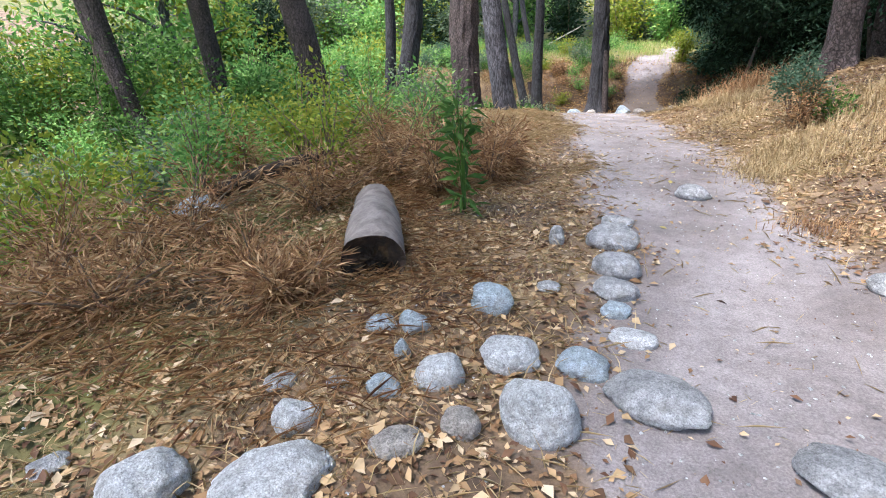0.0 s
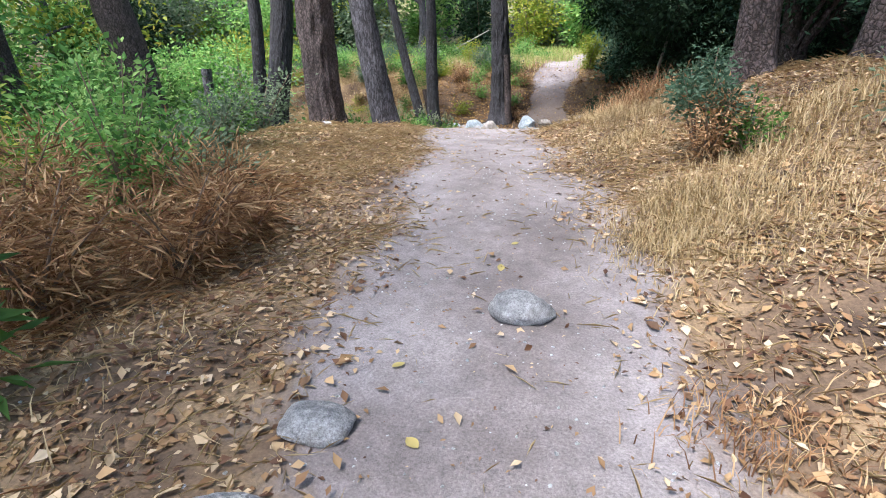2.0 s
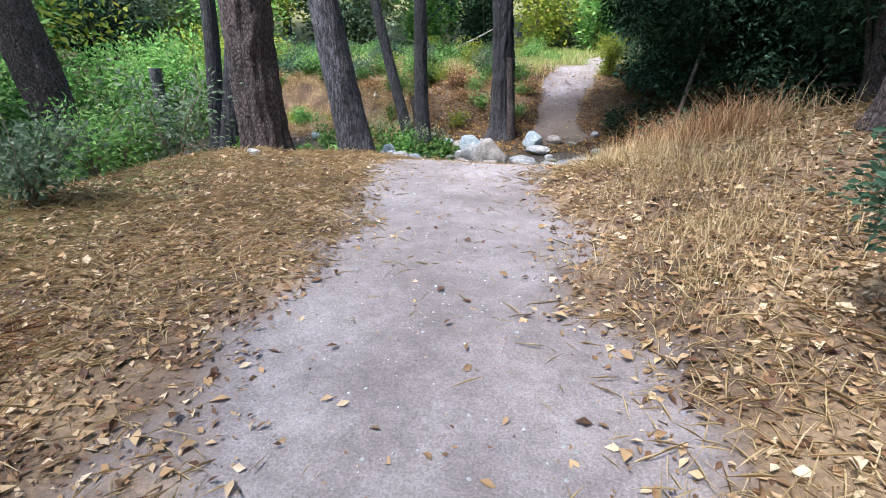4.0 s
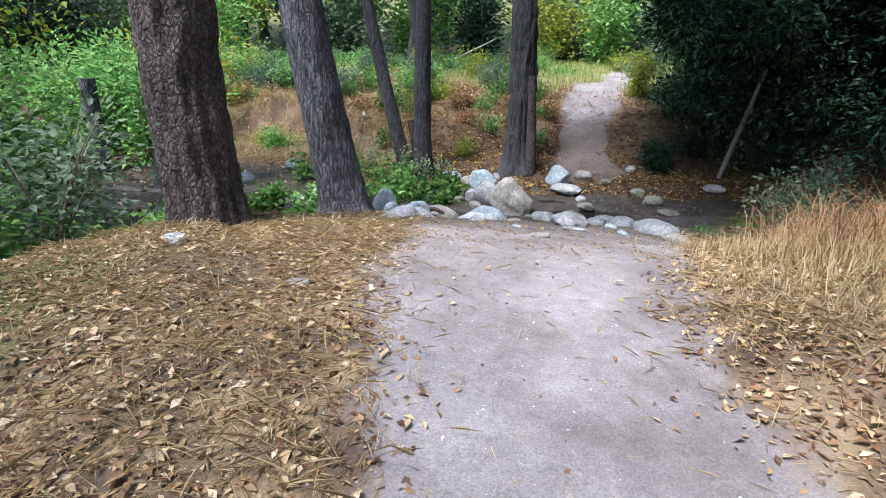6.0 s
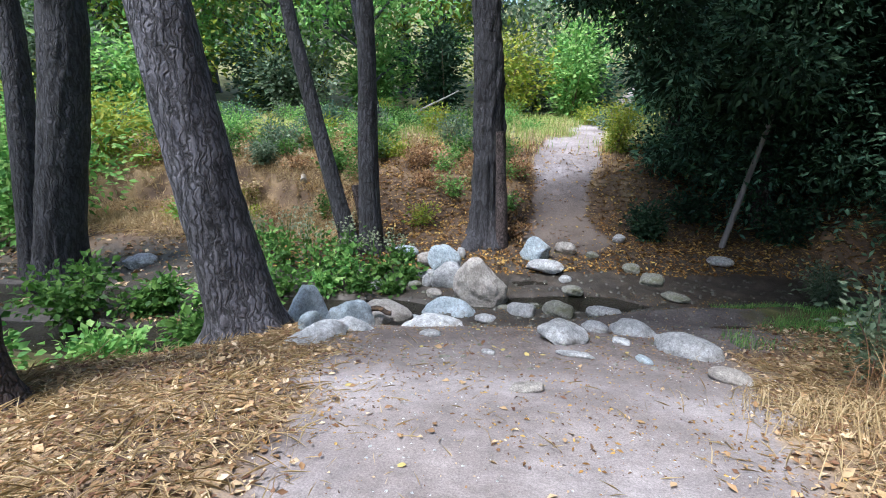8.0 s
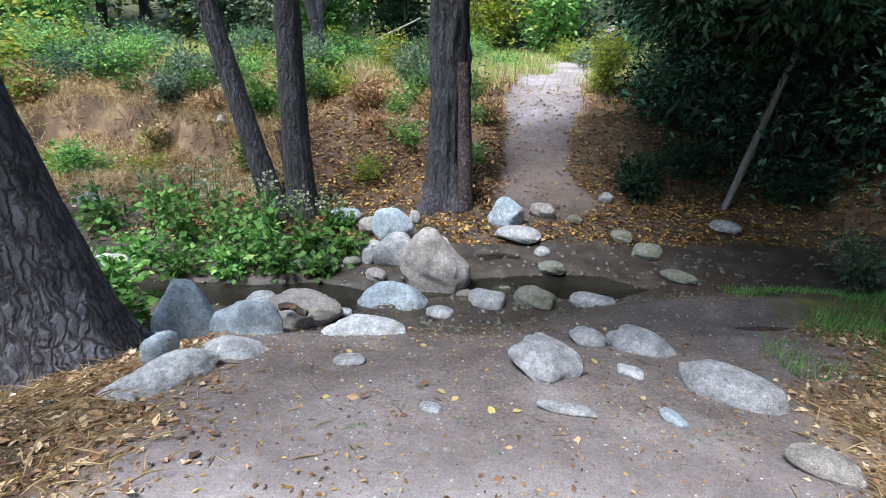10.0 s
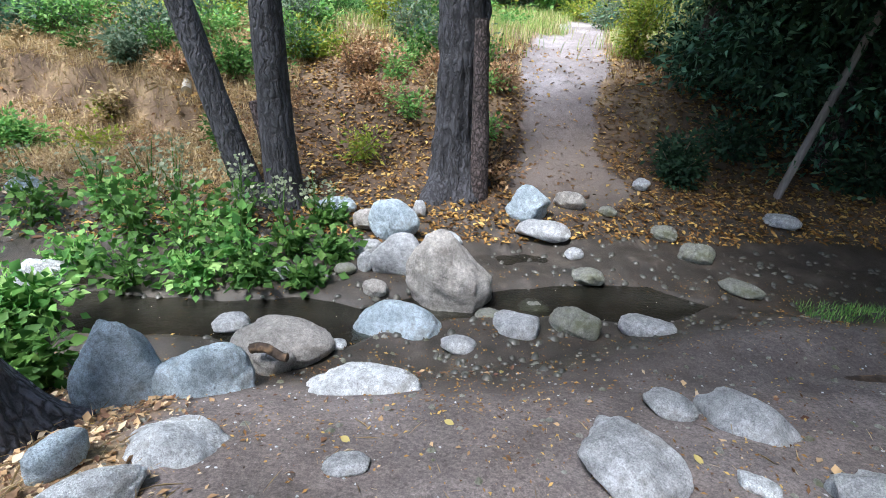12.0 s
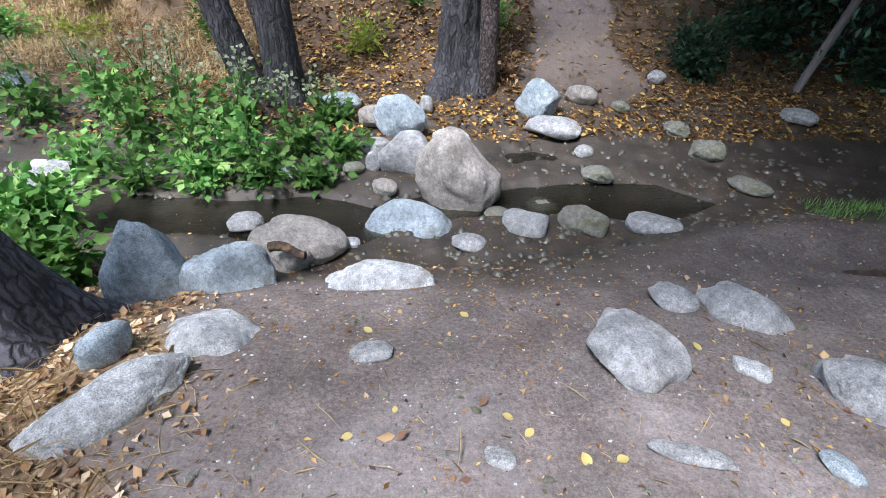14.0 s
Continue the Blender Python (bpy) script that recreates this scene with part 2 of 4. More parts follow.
grit = n.math("MULTIPLY", grit, n.ramp(n.noise(9, 3), (0.52, 0.0), (0.62, 1.0)))
dust = n.mix(n.math("MULTIPLY", grit, 0.7), dust, (0.50, 0.48, 0.45))
soil = n.ramp(n.noise(2.1, 6), (0.3, (0.07, 0.046, 0.033)), (0.5, (0.19, 0.13, 0.082)), (0.7, (0.36, 0.26, 0.15)))
soil = n.mix(0.8, soil, n.ramp(n.noise(60, 6, rough=0.7), (0.3, 0.45), (0.7, 1.4)), "MULTIPLY")
mud = n.ramp(n.noise(5, 6), (0.3, (0.022, 0.018, 0.014)), (0.55, (0.05, 0.04, 0.032)), (0.75, (0.10, 0.082, 0.066)))
mud = n.mix(0.6, mud, n.ramp(n.noise(80, 5), (0.3, 0.6), (0.7, 1.35)), "MULTIPLY")
bank = n.ramp(n.noise(3, 6), (0.3, (0.07, 0.07, 0.025)), (0.6, (0.16, 0.16, 0.05)), (0.8, (0.30, 0.25, 0.11)))
edge = n.math("ADD", n.attr("trail"), n.math("MULTIPLY", n.math("SUBTRACT", n.noise(5, 7, rough=0.7), 0.5), 0.9))
c = n.mix(n.ramp(n.attr("green"), (0.2, 0.0), (0.8, 1.0)), soil, bank)
mould = n.ramp(n.noise(4, 7), (0.3, (0.035, 0.023, 0.015)), (0.55, (0.085, 0.056, 0.036)), (0.75, (0.15, 0.10, 0.06)))
# brown of the damp trail; on the far trail it also carries canopy shade
damp_shade = n.mix(0.75, dust, n.ramp(n.noise(3.5, 8, rough=0.7), (0.32, (0.055, 0.044, 0.038)), (0.55, (0.135, 0.108, 0.098)), (0.72, (0.21, 0.175, 0.165))))
damp_shade = n.mix(0.8, damp_shade, n.ramp(n.noise(42, 8, rough=0.8), (0.36, 0.35), (0.5, 0.95), (0.62, 1.5)), "MULTIPLY")
damp_shade = n.mix(0.7, damp_shade, n.ramp(n.noise(130, 5, rough=0.8), (0.34, 0.4), (0.64, 1.5)), "MULTIPLY")
dust = n.mix(n.ramp(n.math("ADD", n.attr("damp_shade"), n.math("MULTIPLY", n.math("SUBTRACT", n.noise(2.5, 6), 0.5), 0.8)), (0.3, 0.0), (0.8, 1.0)), dust, damp_shade)
# far trail browner: leafy soil, with canopy shade put into the colour
tan = n.mix(0.55, dust, (0.20, 0.155, 0.12))
c = n.mix(n.attr("humus"), c, mould)
c = n.mix(n.ramp(edge, (0.30, 0.0), (0.70, 1.0)), c, n.mix(n.attr("humus"), dust, tan))
wetness = n.ramp(n.math("ADD", n.attr("wet"), n.math("MULTIPLY", n.math("SUBTRACT", n.noise(3.2, 6), 0.5), 0.7)), (0.3, 0.0), (0.75, 1.0))
c = n.mix(wetness, c, mud)
n.colour(c)
n.link(n.ramp(wetness, (0.5, 0.95), (1.0, 0.5)), n.b.inputs["Roughness"])
n.bump(n.mix(0.25, n.noise(14, 10, rough=0.72), n.noise(220, 2)), 0.03, 0.45)
GROUND = n.m

n = Nodes("wet_dark_stone", 0.45)
n.colour(n.ramp(n.noise(12, 5), (0.3, (0.03, 0.03, 0.025)), (0.6, (0.075, 0.072, 0.06)), (0.75, (0.16, 0.15, 0.125))))
WET_STONE = n.m

n = Nodes("stream_water", 0.04)
n.b.inputs["Base Color"].default_value = (0.06, 0.065, 0.045, 1)
n.b.inputs["Transmission Weight"].default_value = 1.0
n.b.inputs["IOR"].default_value = 1.33
n.bump(n.noise(17, 4, (1, 2.0, 1)), 0.12, 1.0)
WATER = n.m


# ---- building helpers ----
rng = np.random.default_rng(7)
GRID = rng.random((256, 256))


def vnoise(x, y, scale=1.0):
    """Smooth value noise, 0 to 1."""
    u, v = np.asarray(x, float) * scale + 40.5, np.asarray(y, float) * scale + 40.5
    i, j = np.floor(u).astype(int), np.floor(v).astype(int)
    a, b = u - i, v - j
    a, b = a * a * (3 - 2 * a), b * b * (3 - 2 * b)
    g = lambda p, q: GRID[p % 256, q % 256]  # noqa: E731
    return (g(i, j) * (1 - a) + g(i + 1, j) * a) * (1 - b) + (g(i, j + 1) * (1 - a) + g(i + 1, j + 1) * a) * b


def mesh(name, verts, faces, material, smooth_faces=False):
    """A mesh from an array of points and an array of triangles or quads."""
    verts, faces = np.asarray(verts, np.float32), np.asarray(faces, np.int32)
    me = bpy.data.meshes.new(name)
    me.vertices.add(len(verts))
    me.vertices.foreach_set("co", verts.ravel())
    k = faces.shape[1]
    me.loops.add(faces.size)
    me.loops.foreach_set("vertex_index", faces.ravel())
    me.polygons.add(len(faces))
    me.polygons.foreach_set("loop_start", np.arange(0, faces.size, k, dtype=np.int32))
    me.polygons.foreach_set("loop_total", np.full(len(faces), k, np.int32))
    if smooth_faces:
        me.polygons.foreach_set("use_smooth", np.ones(len(faces), bool))
    me.update(calc_edges=True)
    me.materials.append(material)
    return me


def part(name, me, parent, label=""):
    ob = new(name, me)
    ob.parent = parent
    return tagged(ob, label) if label else ob


def thing(name, x, y, z, label, category, group=""):
    ob = new(name)
    ob.location = (x, y, z)
    return tagged(ob, label, category, group)


def unit(v):
    return v / np.maximum(np.linalg.norm(v, axis=-1, keepdims=True), 1e-9)


def leaf_mesh(name, at, axis, size, material, wide=0.5, fold=0.25, random_turn=1.0, gen=rng):
    """Many leaves: each a blade folded along its midrib, from its stalk at, along axis."""
    at, axis = np.asarray(at, float), unit(np.asarray(axis, float))
    count = len(at)
    size = np.broadcast_to(size, (count,))[:, None]
    side = unit(np.cross(axis, unit(gen.normal(size=(count, 3)) * random_turn + np.array([0, 0, 1.0]))))
    up = np.cross(side, axis)
    w = size * wide * 0.5
    v = np.stack([at, at + axis * size * 0.45 + side * w + up * w * fold, at + axis * size - up * size * 0.12,
                  at + axis * size * 0.45 - side * w + up * w * fold], 1).reshape(-1, 3)
    i = np.arange(count)[:, None] * 4
    f = np.concatenate([i + [0, 1, 2], i + [0, 2, 3]], 1).reshape(-1, 3)
    return mesh(name, v, f, material)


def blade_mesh(name, at, tall, lean, wide, material, gen=rng):
    """Many grass blades or dry stems that bend over."""
    at = np.asarray(at, float)
    count = len(at)
    tall, wide = np.broadcast_to(tall, (count,))[:, None], np.broadcast_to(wide, (count,))[:, None]
    a = gen.random(count) * 2 * np.pi
    out = np.stack([np.cos(a), np.sin(a), 0 * a], 1)
    side = np.stack([-np.sin(a), np.cos(a), 0 * a], 1)
    lean = np.broadcast_to(lean, (count,))[:, None]
    mid = at + out * tall * lean * 0.35 + np.array([0, 0, 1.0]) * tall * 0.6 * np.sqrt(np.maximum(1 - lean * lean * 0.6, 0.02))
    tip = at + out * tall * lean + np.array([0, 0, 1.0]) * tall * np.sqrt(np.maximum(1 - lean * lean, 0.02))
    v = np.stack([at - side * wide, at + side * wide, mid + side * wide * 0.8, mid - side * wide * 0.8, tip], 1).reshape(-1, 3)
    i = np.arange(count)[:, None] * 5
    f = np.concatenate([i + [0, 1, 2], i + [0, 2, 3], i + [3, 2, 4]], 1).reshape(-1, 3)
    return mesh(name, v, f, material)


def tube(points, radii, sides=8, wobble=0.0, seed=0):
    """Points and quads of a round stem along a line."""
    points, radii = np.asarray(points, float), np.asarray(radii, float)
    way = unit(np.gradient(points, axis=0))
    ref = np.where(np.abs(way[:, 2:3]) > 0.9, [[1.0, 0, 0]], [[0, 0, 1.0]])
    a = unit(np.cross(way, ref))
    b = np.cross(way, a)
    t = np.linspace(0, 2 * np.pi, sides, endpoint=False)
    r = radii[:, None] * (1 + wobble * (vnoise(np.cos(t)[None] * 2 + seed, np.sin(t)[None] * 2 + np.arange(len(points))[:, None] * 0.4) - 0.5))
    v = points[:, None] + a[:, None] * (np.cos(t)[None] * r)[..., None] + b[:, None] * (np.sin(t)[None] * r)[..., None]
    i, j = np.meshgrid(np.arange(len(points) - 1), np.arange(sides), indexing="ij")
    k = (j + 1) % sides
    f = np.stack([i * sides + j, i * sides + k, (i + 1) * sides + k, (i + 1) * sides + j], -1).reshape(-1, 4)
    return v.reshape(-1, 3), f


def joined(pieces):
    v, f, at = [], [], 0
    for pv, pf in pieces:
        v.append(pv)
        f.append(pf + at)
        at += len(pv)
    return np.concatenate(v), np.concatenate(f)


# ---- ground ----
def trail_mask(x, y):
    wob = (vnoise(x, y, 1.1) - 0.5) * 0.55 + (vnoise(x, y, 3.7) - 0.5) * 0.3
    near = smooth(-0.5, 0.4, x - left_edge(y) + wob) * smooth(-0.45, 0.35, right_edge(y) - x + wob) * (1 - smooth(0.0, 0.6, y - 15.6 - 0.9 * smooth(0.2, 1.6, x)))
    far = smooth(-0.25, 0.2, 0.66 + wob - np.abs(x - far_trail(y))) * smooth(18.4, 19.2, y) * (1 - smooth(36, 40, y))
    return np.maximum(near, far)


def ground_at(x, y):
    x, y = np.asarray(x, float), np.asarray(y, float)
    t = trail_mask(x, y)
    rough = (vnoise(x, y, 1.7) - 0.5) * 0.10 + (vnoise(x, y, 5.0) - 0.5) * 0.045
    return height(x, y) + rough * (1 - 0.85 * t) + (vnoise(x, y, 3.0) - 0.5) * 0.02


def axis_steps(fine0, fine1, step, far0, far1):
    mid = np.arange(fine0, fine1 + 1e-6, step)
    out = step * np.cumsum(1.14 ** np.arange(1, 80))
    return np.concatenate([(fine0 - out[fine0 - out > far0])[::-1], mid, fine1 + out[fine1 + out < far1]])


gx, gy = axis_steps(-4.5, 4.5, 0.06, -300, 300), axis_steps(-1.0, 21.0, 0.07, -300, 400)
X, Y = np.meshgrid(gx, gy)
Z = ground_at(X, Y)
nx = len(gx)
i, j = np.meshgrid(np.arange(len(gy) - 1), np.arange(nx - 1), indexing="ij")
quads = np.stack([i * nx + j, i * nx + j + 1, (i + 1) * nx + j + 1, (i + 1) * nx + j], -1).reshape(-1, 4)
me = mesh("ground", np.stack([X, Y, Z], -1).reshape(-1, 3), quads, GROUND, True)
wet = np.clip(1.25 - (Z + 1.45) / 0.56, 0, 1) * smooth(14, 15.5, Y) * (1 - smooth(19, 21, Y)) * (np.abs(X) < 14)
green = np.clip(smooth(0.8, 2.6, left_edge(Y) - X) * (Y < 16) + smooth(23.5, 26, Y) + smooth(2.2, 4, X) * (Y > 14) * (Y < 17.6), 0, 1)
humus = smooth(16.6, 17.8, Y) * (1 - smooth(20.0, 21.4, Y)) * smooth(-4.5, -2.0, X)
humus = np.maximum(humus, 0.95 * np.exp(-(((X + 1.55) / 0.75) ** 2 + ((Y - 1.95) / 0.38) ** 2) ** 2))
humus = np.maximum(humus, 0.8 * np.exp(-(((X + 1.9) / 0.7) ** 2 + ((Y - 10.7) / 0.32) ** 2) ** 2))
humus = np.maximum(humus, smooth(2.4, 3.6, X) * smooth(16.2, 17.0, Y) * (1 - smooth(23, 25, Y)))
# damp ground near the stream; beyond it also canopy shade painted on the trail
damp_shade = smooth(11.5, 15.2, Y) * (1 - smooth(20.2, 22.8, Y)) * 0.95
wet = np.maximum(wet, smooth(15.2, 16.4, Y - 0.25 * X) * smooth(0.4, 1.2, X) * (1 - smooth(17.6, 18.8, Y)) * (X < 12) * 0.85)
for key, values in (("damp_shade", damp_shade), ("humus", humus), ("trail", trail_mask(X, Y)), ("wet", wet), ("green", green)):
    me.attributes.new(key, "FLOAT", "POINT").data.foreach_set("value", values.astype(np.float32).ravel())
tagged(new("ground", me), "dusty grey trail through leaf-littered woodland ground with a stream bed", "ground", kind="structure")

wx, wy = np.linspace(-9, 4.2, 60), np.linspace(14.6, 18.6, 24)
WX, WY = np.meshgrid(wx, wy)
i, j = np.meshgrid(np.arange(23), np.arange(59), indexing="ij")
quads = np.stack([i * 60 + j, i * 60 + j + 1, (i + 1) * 60 + j + 1, (i + 1) * 60 + j], -1).reshape(-1, 4)
WATER_Z = -1.335
water = new("water", mesh("water", np.stack([WX, WY, 0 * WX + WATER_Z], -1).reshape(-1, 3), quads, WATER, True))
water.visible_shadow = False
tagged(water, "shallow clear stream rippling over dark mud between boulders", "water", kind="structure")


# ---- stones ----
def ico(level):
    bm = bmesh.new()
    bmesh.ops.create_icosphere(bm, subdivisions=level, radius=1)
    v = np.array([q.co[:] for q in bm.verts])
    f = np.array([[q.index for q in face.verts] for face in bm.faces])
    bm.free()
    return v, f


BALL = {3: ico(3), 4: ico(4), 5: ico(5)}
KINDS = {"blue": "blue-grey", "pale": "pale speckled", "grey": "grey", "warm": "warm grey", "moss": "dark mossy"}


def stone(x, y, wide, deep, tall, turn, kind, top=None, taper=0.12, point=0.0, blocky=2.5, lean=0.0):
    """A worn boulder: a ball flattened by a few planes, rounded and pitted, sunk a little into the ground.
    taper: how much it narrows upwards; point: how much it narrows towards its near end; lean: degrees of tilt."""
    v, f = BALL[5 if wide > 0.3 else 4 if wide > 0.12 else 3]
    g = np.random.default_rng(int(abs(x * 131 + y * 977) * 10))
    normals = unit(g.normal(size=(10, 3)) * [1, 1, 0.8])
    cut = g.uniform(0.70 if tall > 0.5 * wide else 0.86, 1.0, 10)
    reach = 1 / np.maximum(v @ normals.T / cut, 1e-3)
    round_off = 1 / np.sum(np.abs(v) ** blocky, 1, keepdims=True) ** (1 / blocky)
    reach = np.concatenate([reach, round_off], 1)
    r = (np.sum(reach ** -22.0, 1)) ** (-1 / 22.0)
    a, b, c = v[:, 0], v[:, 1], v[:, 2]
    for scale, deepness in ((1.6, 0.16), (4.0, 0.07), (10.0, 0.035), (24.0, 0.016)):
        lump = vnoise(a * scale + c * scale * 0.7 + x * 3, b * scale - c * scale * 0.8 + y, 1) + vnoise(b * scale + x, c * scale + a * scale * 0.4 + y * 2, 1) - 1
        r = r * (1 + deepness * lump)
    q = v * r[:, None]
    q = (q - (q.max(0) + q.min(0)) / 2) / ((q.max(0) - q.min(0)) / 2)
    q = q * np.column_stack([1 - taper * np.maximum(q[:, 2], 0) - point * np.maximum(-q[:, 1], 0), 1 - taper * np.maximum(q[:, 2], 0), np.ones(len(q))])
    sink = 0.3
    q = q * [wide / 2, deep / 2, tall * (1 + sink) / 2]
    z = float(ground_at(x, y)) - (0.09 if tall > 0.2 and 15.8 < y < 18.0 else 0)
    ob = new("boulder" if wide > 0.3 else "stone", mesh("stone", q, f, STONE[kind], True))
    mid = z + tall * (1 - sink) / 2 if top is None else top - tall * (1 + sink) / 2
    ob.matrix_world = pose(x, y, mid, 0, lean, turn)
    place = "beside the stream" if y > 14.6 else "set along the trail edge" if y < 5 else "by the trail"
    tagged(ob, f"{KINDS[kind]} granite {'boulder' if wide > 0.3 else 'stone'} {place}", "rock", "stones " + place)
    return ob


stone(-2.07, 15.28, 0.60, 0.48, 0.82, 34, "blue", top=-0.58, taper=0.3)
stone(-1.60, 15.32, 0.60, 0.44, 0.48, 30, "blue", top=-0.77)
stone(-1.34, 14.60, 0.56, 0.62, 0.46, 30, "pale", top=-0.63, point=0.45)
stone(-1.73, 14.40, 0.26, 0.15, 0.17, 66, "blue")
stone(-1.54, 14.09, 0.70, 0.32, 0.22, 54, "pale", top=-0.50, taper=0.3)
stone(-0.63, 15.40, 0.76, 0.30, 0.22, 3, "pale", top=-0.92, blocky=4.0)
stone(-1.36, 15.98, 0.80, 0.52, 0.30, 21, "warm", top=-1.02)
stone(-1.32, 15.74, 0.31, 0.26, 0.19, 21, "warm")
stone(-1.90, 16.34, 0.31, 0.22, 0.12, 26, "grey", top=-1.24)
stone(-0.53, 16.48, 0.76, 0.45, 0.36, -8, "blue", taper=0.3)
stone(-0.02, 16.17, 0.30, 0.22, 0.09, -4, "grey")
stone(0.45, 16.45, 0.41, 0.33, 0.26, -11, "grey", blocky=3.4)
stone(0.96, 16.53, 0.44, 0.30, 0.17, -19, "moss", blocky=3.4)
# pale stone in the grey kind, its shade put into the colour
stone(1.58, 16.52, 0.50, 0.30, 0.14, -27, "grey", blocky=3.2)
stone(-0.13, 17.09, 0.84, 0.70, 0.69, -2, "warm", taper=0.2, blocky=2.2)
stone(-0.21, 18.08, 0.44, 0.34, 0.14, 0, "pale")
stone(-0.64, 17.38, 0.56, 0.38, 0.46, 5, "grey", blocky=3.0, lean=-16)
stone(-1.01, 17.70, 0.35, 0.28, 0.14, 9, "grey")
stone(-0.96, 17.28, 0.15, 0.12, 0.19, 10, "grey")
stone(-0.78, 18.10, 0.60, 0.34, 0.40, 6, "blue", blocky=2.6, lean=24)
stone(-1.06, 18.20, 0.40, 0.28, 0.20, 20, "warm")
stone(-1.49, 18.45, 0.47, 0.33, 0.13, 13, "blue")
stone(-0.53, 18.54, 0.18, 0.15, 0.18, 3, "grey")
stone(0.78, 18.69, 0.56, 0.33, 0.40, -10, "blue", taper=0.5, lean=-14)
stone(0.94, 18.33, 0.64, 0.38, 0.18, -12, "grey", taper=0.2, blocky=3.0)
stone(1.34, 18.95, 0.42, 0.28, 0.20, -15, "warm")
stone(1.80, 18.83, 0.23, 0.18, 0.10, -19, "moss")
stone(2.66, 18.13, 0.38, 0.30, 0.19, -29, "moss", blocky=3.2)
stone(2.42, 18.54, 0.31, 0.25, 0.12, -26, "moss")
stone(4.04, 18.96, 0.44, 0.31, 0.13, -36, "grey")
# pale stone in the darker mossy kind; the colour stands in for shade
stone(2.78, 17.36, 0.44, 0.28, 0.11, -35, "moss", blocky=3.2)
stone(1.54, 15.06, 0.57, 0.36, 0.22, -48, "grey", top=-0.70, taper=0.3)
stone(1.17, 15.18, 0.31, 0.22, 0.10, -32, "grey")
stone(0.72, 14.60, 0.52, 0.43, 0.17, -50, "grey", blocky=3.0)
stone(1.82, 14.34, 0.64, 0.36, 0.24, -40, "grey", top=-0.50)
stone(-0.55, 14.54, 0.22, 0.14, 0.05, 11, "grey")
stone(0.77, 14.0, 0.34, 0.09, 0.045, -10, "grey")
stone(1.34, 13.98, 0.17, 0.11, 0.05, -56, "blue")
stone(1.28, 14.53, 0.19, 0.12, 0.05, -43, "pale")
stone(0.03, 13.94, 0.13, 0.09, 0.03, -14, "grey")
stone(-3.83, 16.89, 0.42, 0.30, 0.30, 43, "pale", blocky=3.2)
stone(-5.08, 18.28, 0.36, 0.26, 0.20, 43, "blue")
stone(-1.70, 17.08, 0.21, 0.17, 0.13, 20, "grey")
stone(-1.13, 17.20, 0.22, 0.17, 0.09, 12, "moss")
stone(-0.80, 16.91, 0.24, 0.19, 0.12, 8, "warm")
stone(-0.98, 16.09, 0.18, 0.13, 0.06, 13, "pale")
stone(0.69, 17.00, 0.30, 0.22, 0.10, -13, "moss")
stone(0.25, 16.75, 0.28, 0.20, 0.10, 15, "moss")
stone(2.41, 19.54, 0.24, 0.19, 0.15, -22, "grey")
stone(1.23, 17.92, 0.21, 0.16, 0.10, -16, "grey")
stone(1.28, 17.45, 0.34, 0.24, 0.12, -16, "moss")
stone(-0.14, 2.12, 0.23, 0.18, 0.13, 12, "blue")
stone(0.46, 3.23, 0.36, 0.27, 0.15, -2, "grey", taper=0.3)
stone(0.49, 2.75, 0.30, 0.22, 0.13, -3, "grey")
stone(0.49, 2.47, 0.26, 0.19, 0.08, -3, "grey")
stone(0.49, 2.28, 0.16, 0.12, 0.06, -3, "blue")
stone(0.57, 2.02, 0.23, 0.16, 0.05, -6, "pale")
stone(0.35, 1.70, 0.23, 0.18, 0.10, 0, "blue")
stone(0.04, 1.65, 0.27, 0.20, 0.12, 10, "pale")
stone(0.22, 1.29, 0.31, 0.24, 0.21, 5, "pale", point=0.3)
stone(0.64, 1.56, 0.40, 0.31, 0.10, -10, "grey", blocky=2.2)
stone(-0.22, 1.45, 0.22, 0.17, 0.12, 19, "pale")
stone(-0.41, 1.30, 0.15, 0.12, 0.08, 27, "blue")
stone(-0.66, 1.06, 0.19, 0.14, 0.13, 40, "pale")
stone(-0.55, 0.76, 0.40, 0.30, 0.13, 44, "pale", blocky=2.3)
stone(-0.94, 0.62, 0.29, 0.22, 0.13, 59, "pale", blocky=3.2)
stone(-0.05, 1.18, 0.15, 0.13, 0.08, 17, "warm")
stone(-0.24, 1.03, 0.20, 0.14, 0.05, 26, "warm")
stone(-0.45, 1.77, 0.16, 0.12, 0.10, 22, "blue")
stone(-0.62, 1.75, 0.16, 0.12, 0.07, 27, "blue")
stone(-0.44, 1.58, 0.08, 0.06, 0.09, 24, "blue")
stone(0.50, 3.72, 0.25, 0.20, 0.07, -2, "grey")
stone(0.09, 3.15, 0.11, 0.09, 0.13, 5, "grey")
stone(1.22, 1.30, 0.36, 0.24, 0.10, -30, "grey")
stone(1.14, 4.56, 0.32, 0.21, 0.12, 6, "grey", taper=0.35, lean=8)
stone(-0.86, 1.24, 0.14, 0.11, 0.05, 40, "grey")
stone(-0.61, 1.29, 0.10, 0.07, 0.04, 33, "grey")
stone(0.12, 2.42, 0.14, 0.11, 0.05, 5, "grey")
stone(-3.09, 3.25, 0.47, 0.36, 0.16, 45, "blue")
stone(-1.38, 0.63, 0.13, 0.10, 0.04, 65, "grey")
stone(1.95, 2.87, 0.28, 0.20, 0.10, -30, "grey")
stone(-2.55, 11.09, 0.17, 0.12, 0.09, 43, "pale")
stone(-1.35, 10.65, 0.18, 0.13, 0.05, 31, "warm")
stone(-3.98, 16.58, 0.41, 0.31, 0.19, 26, "grey")
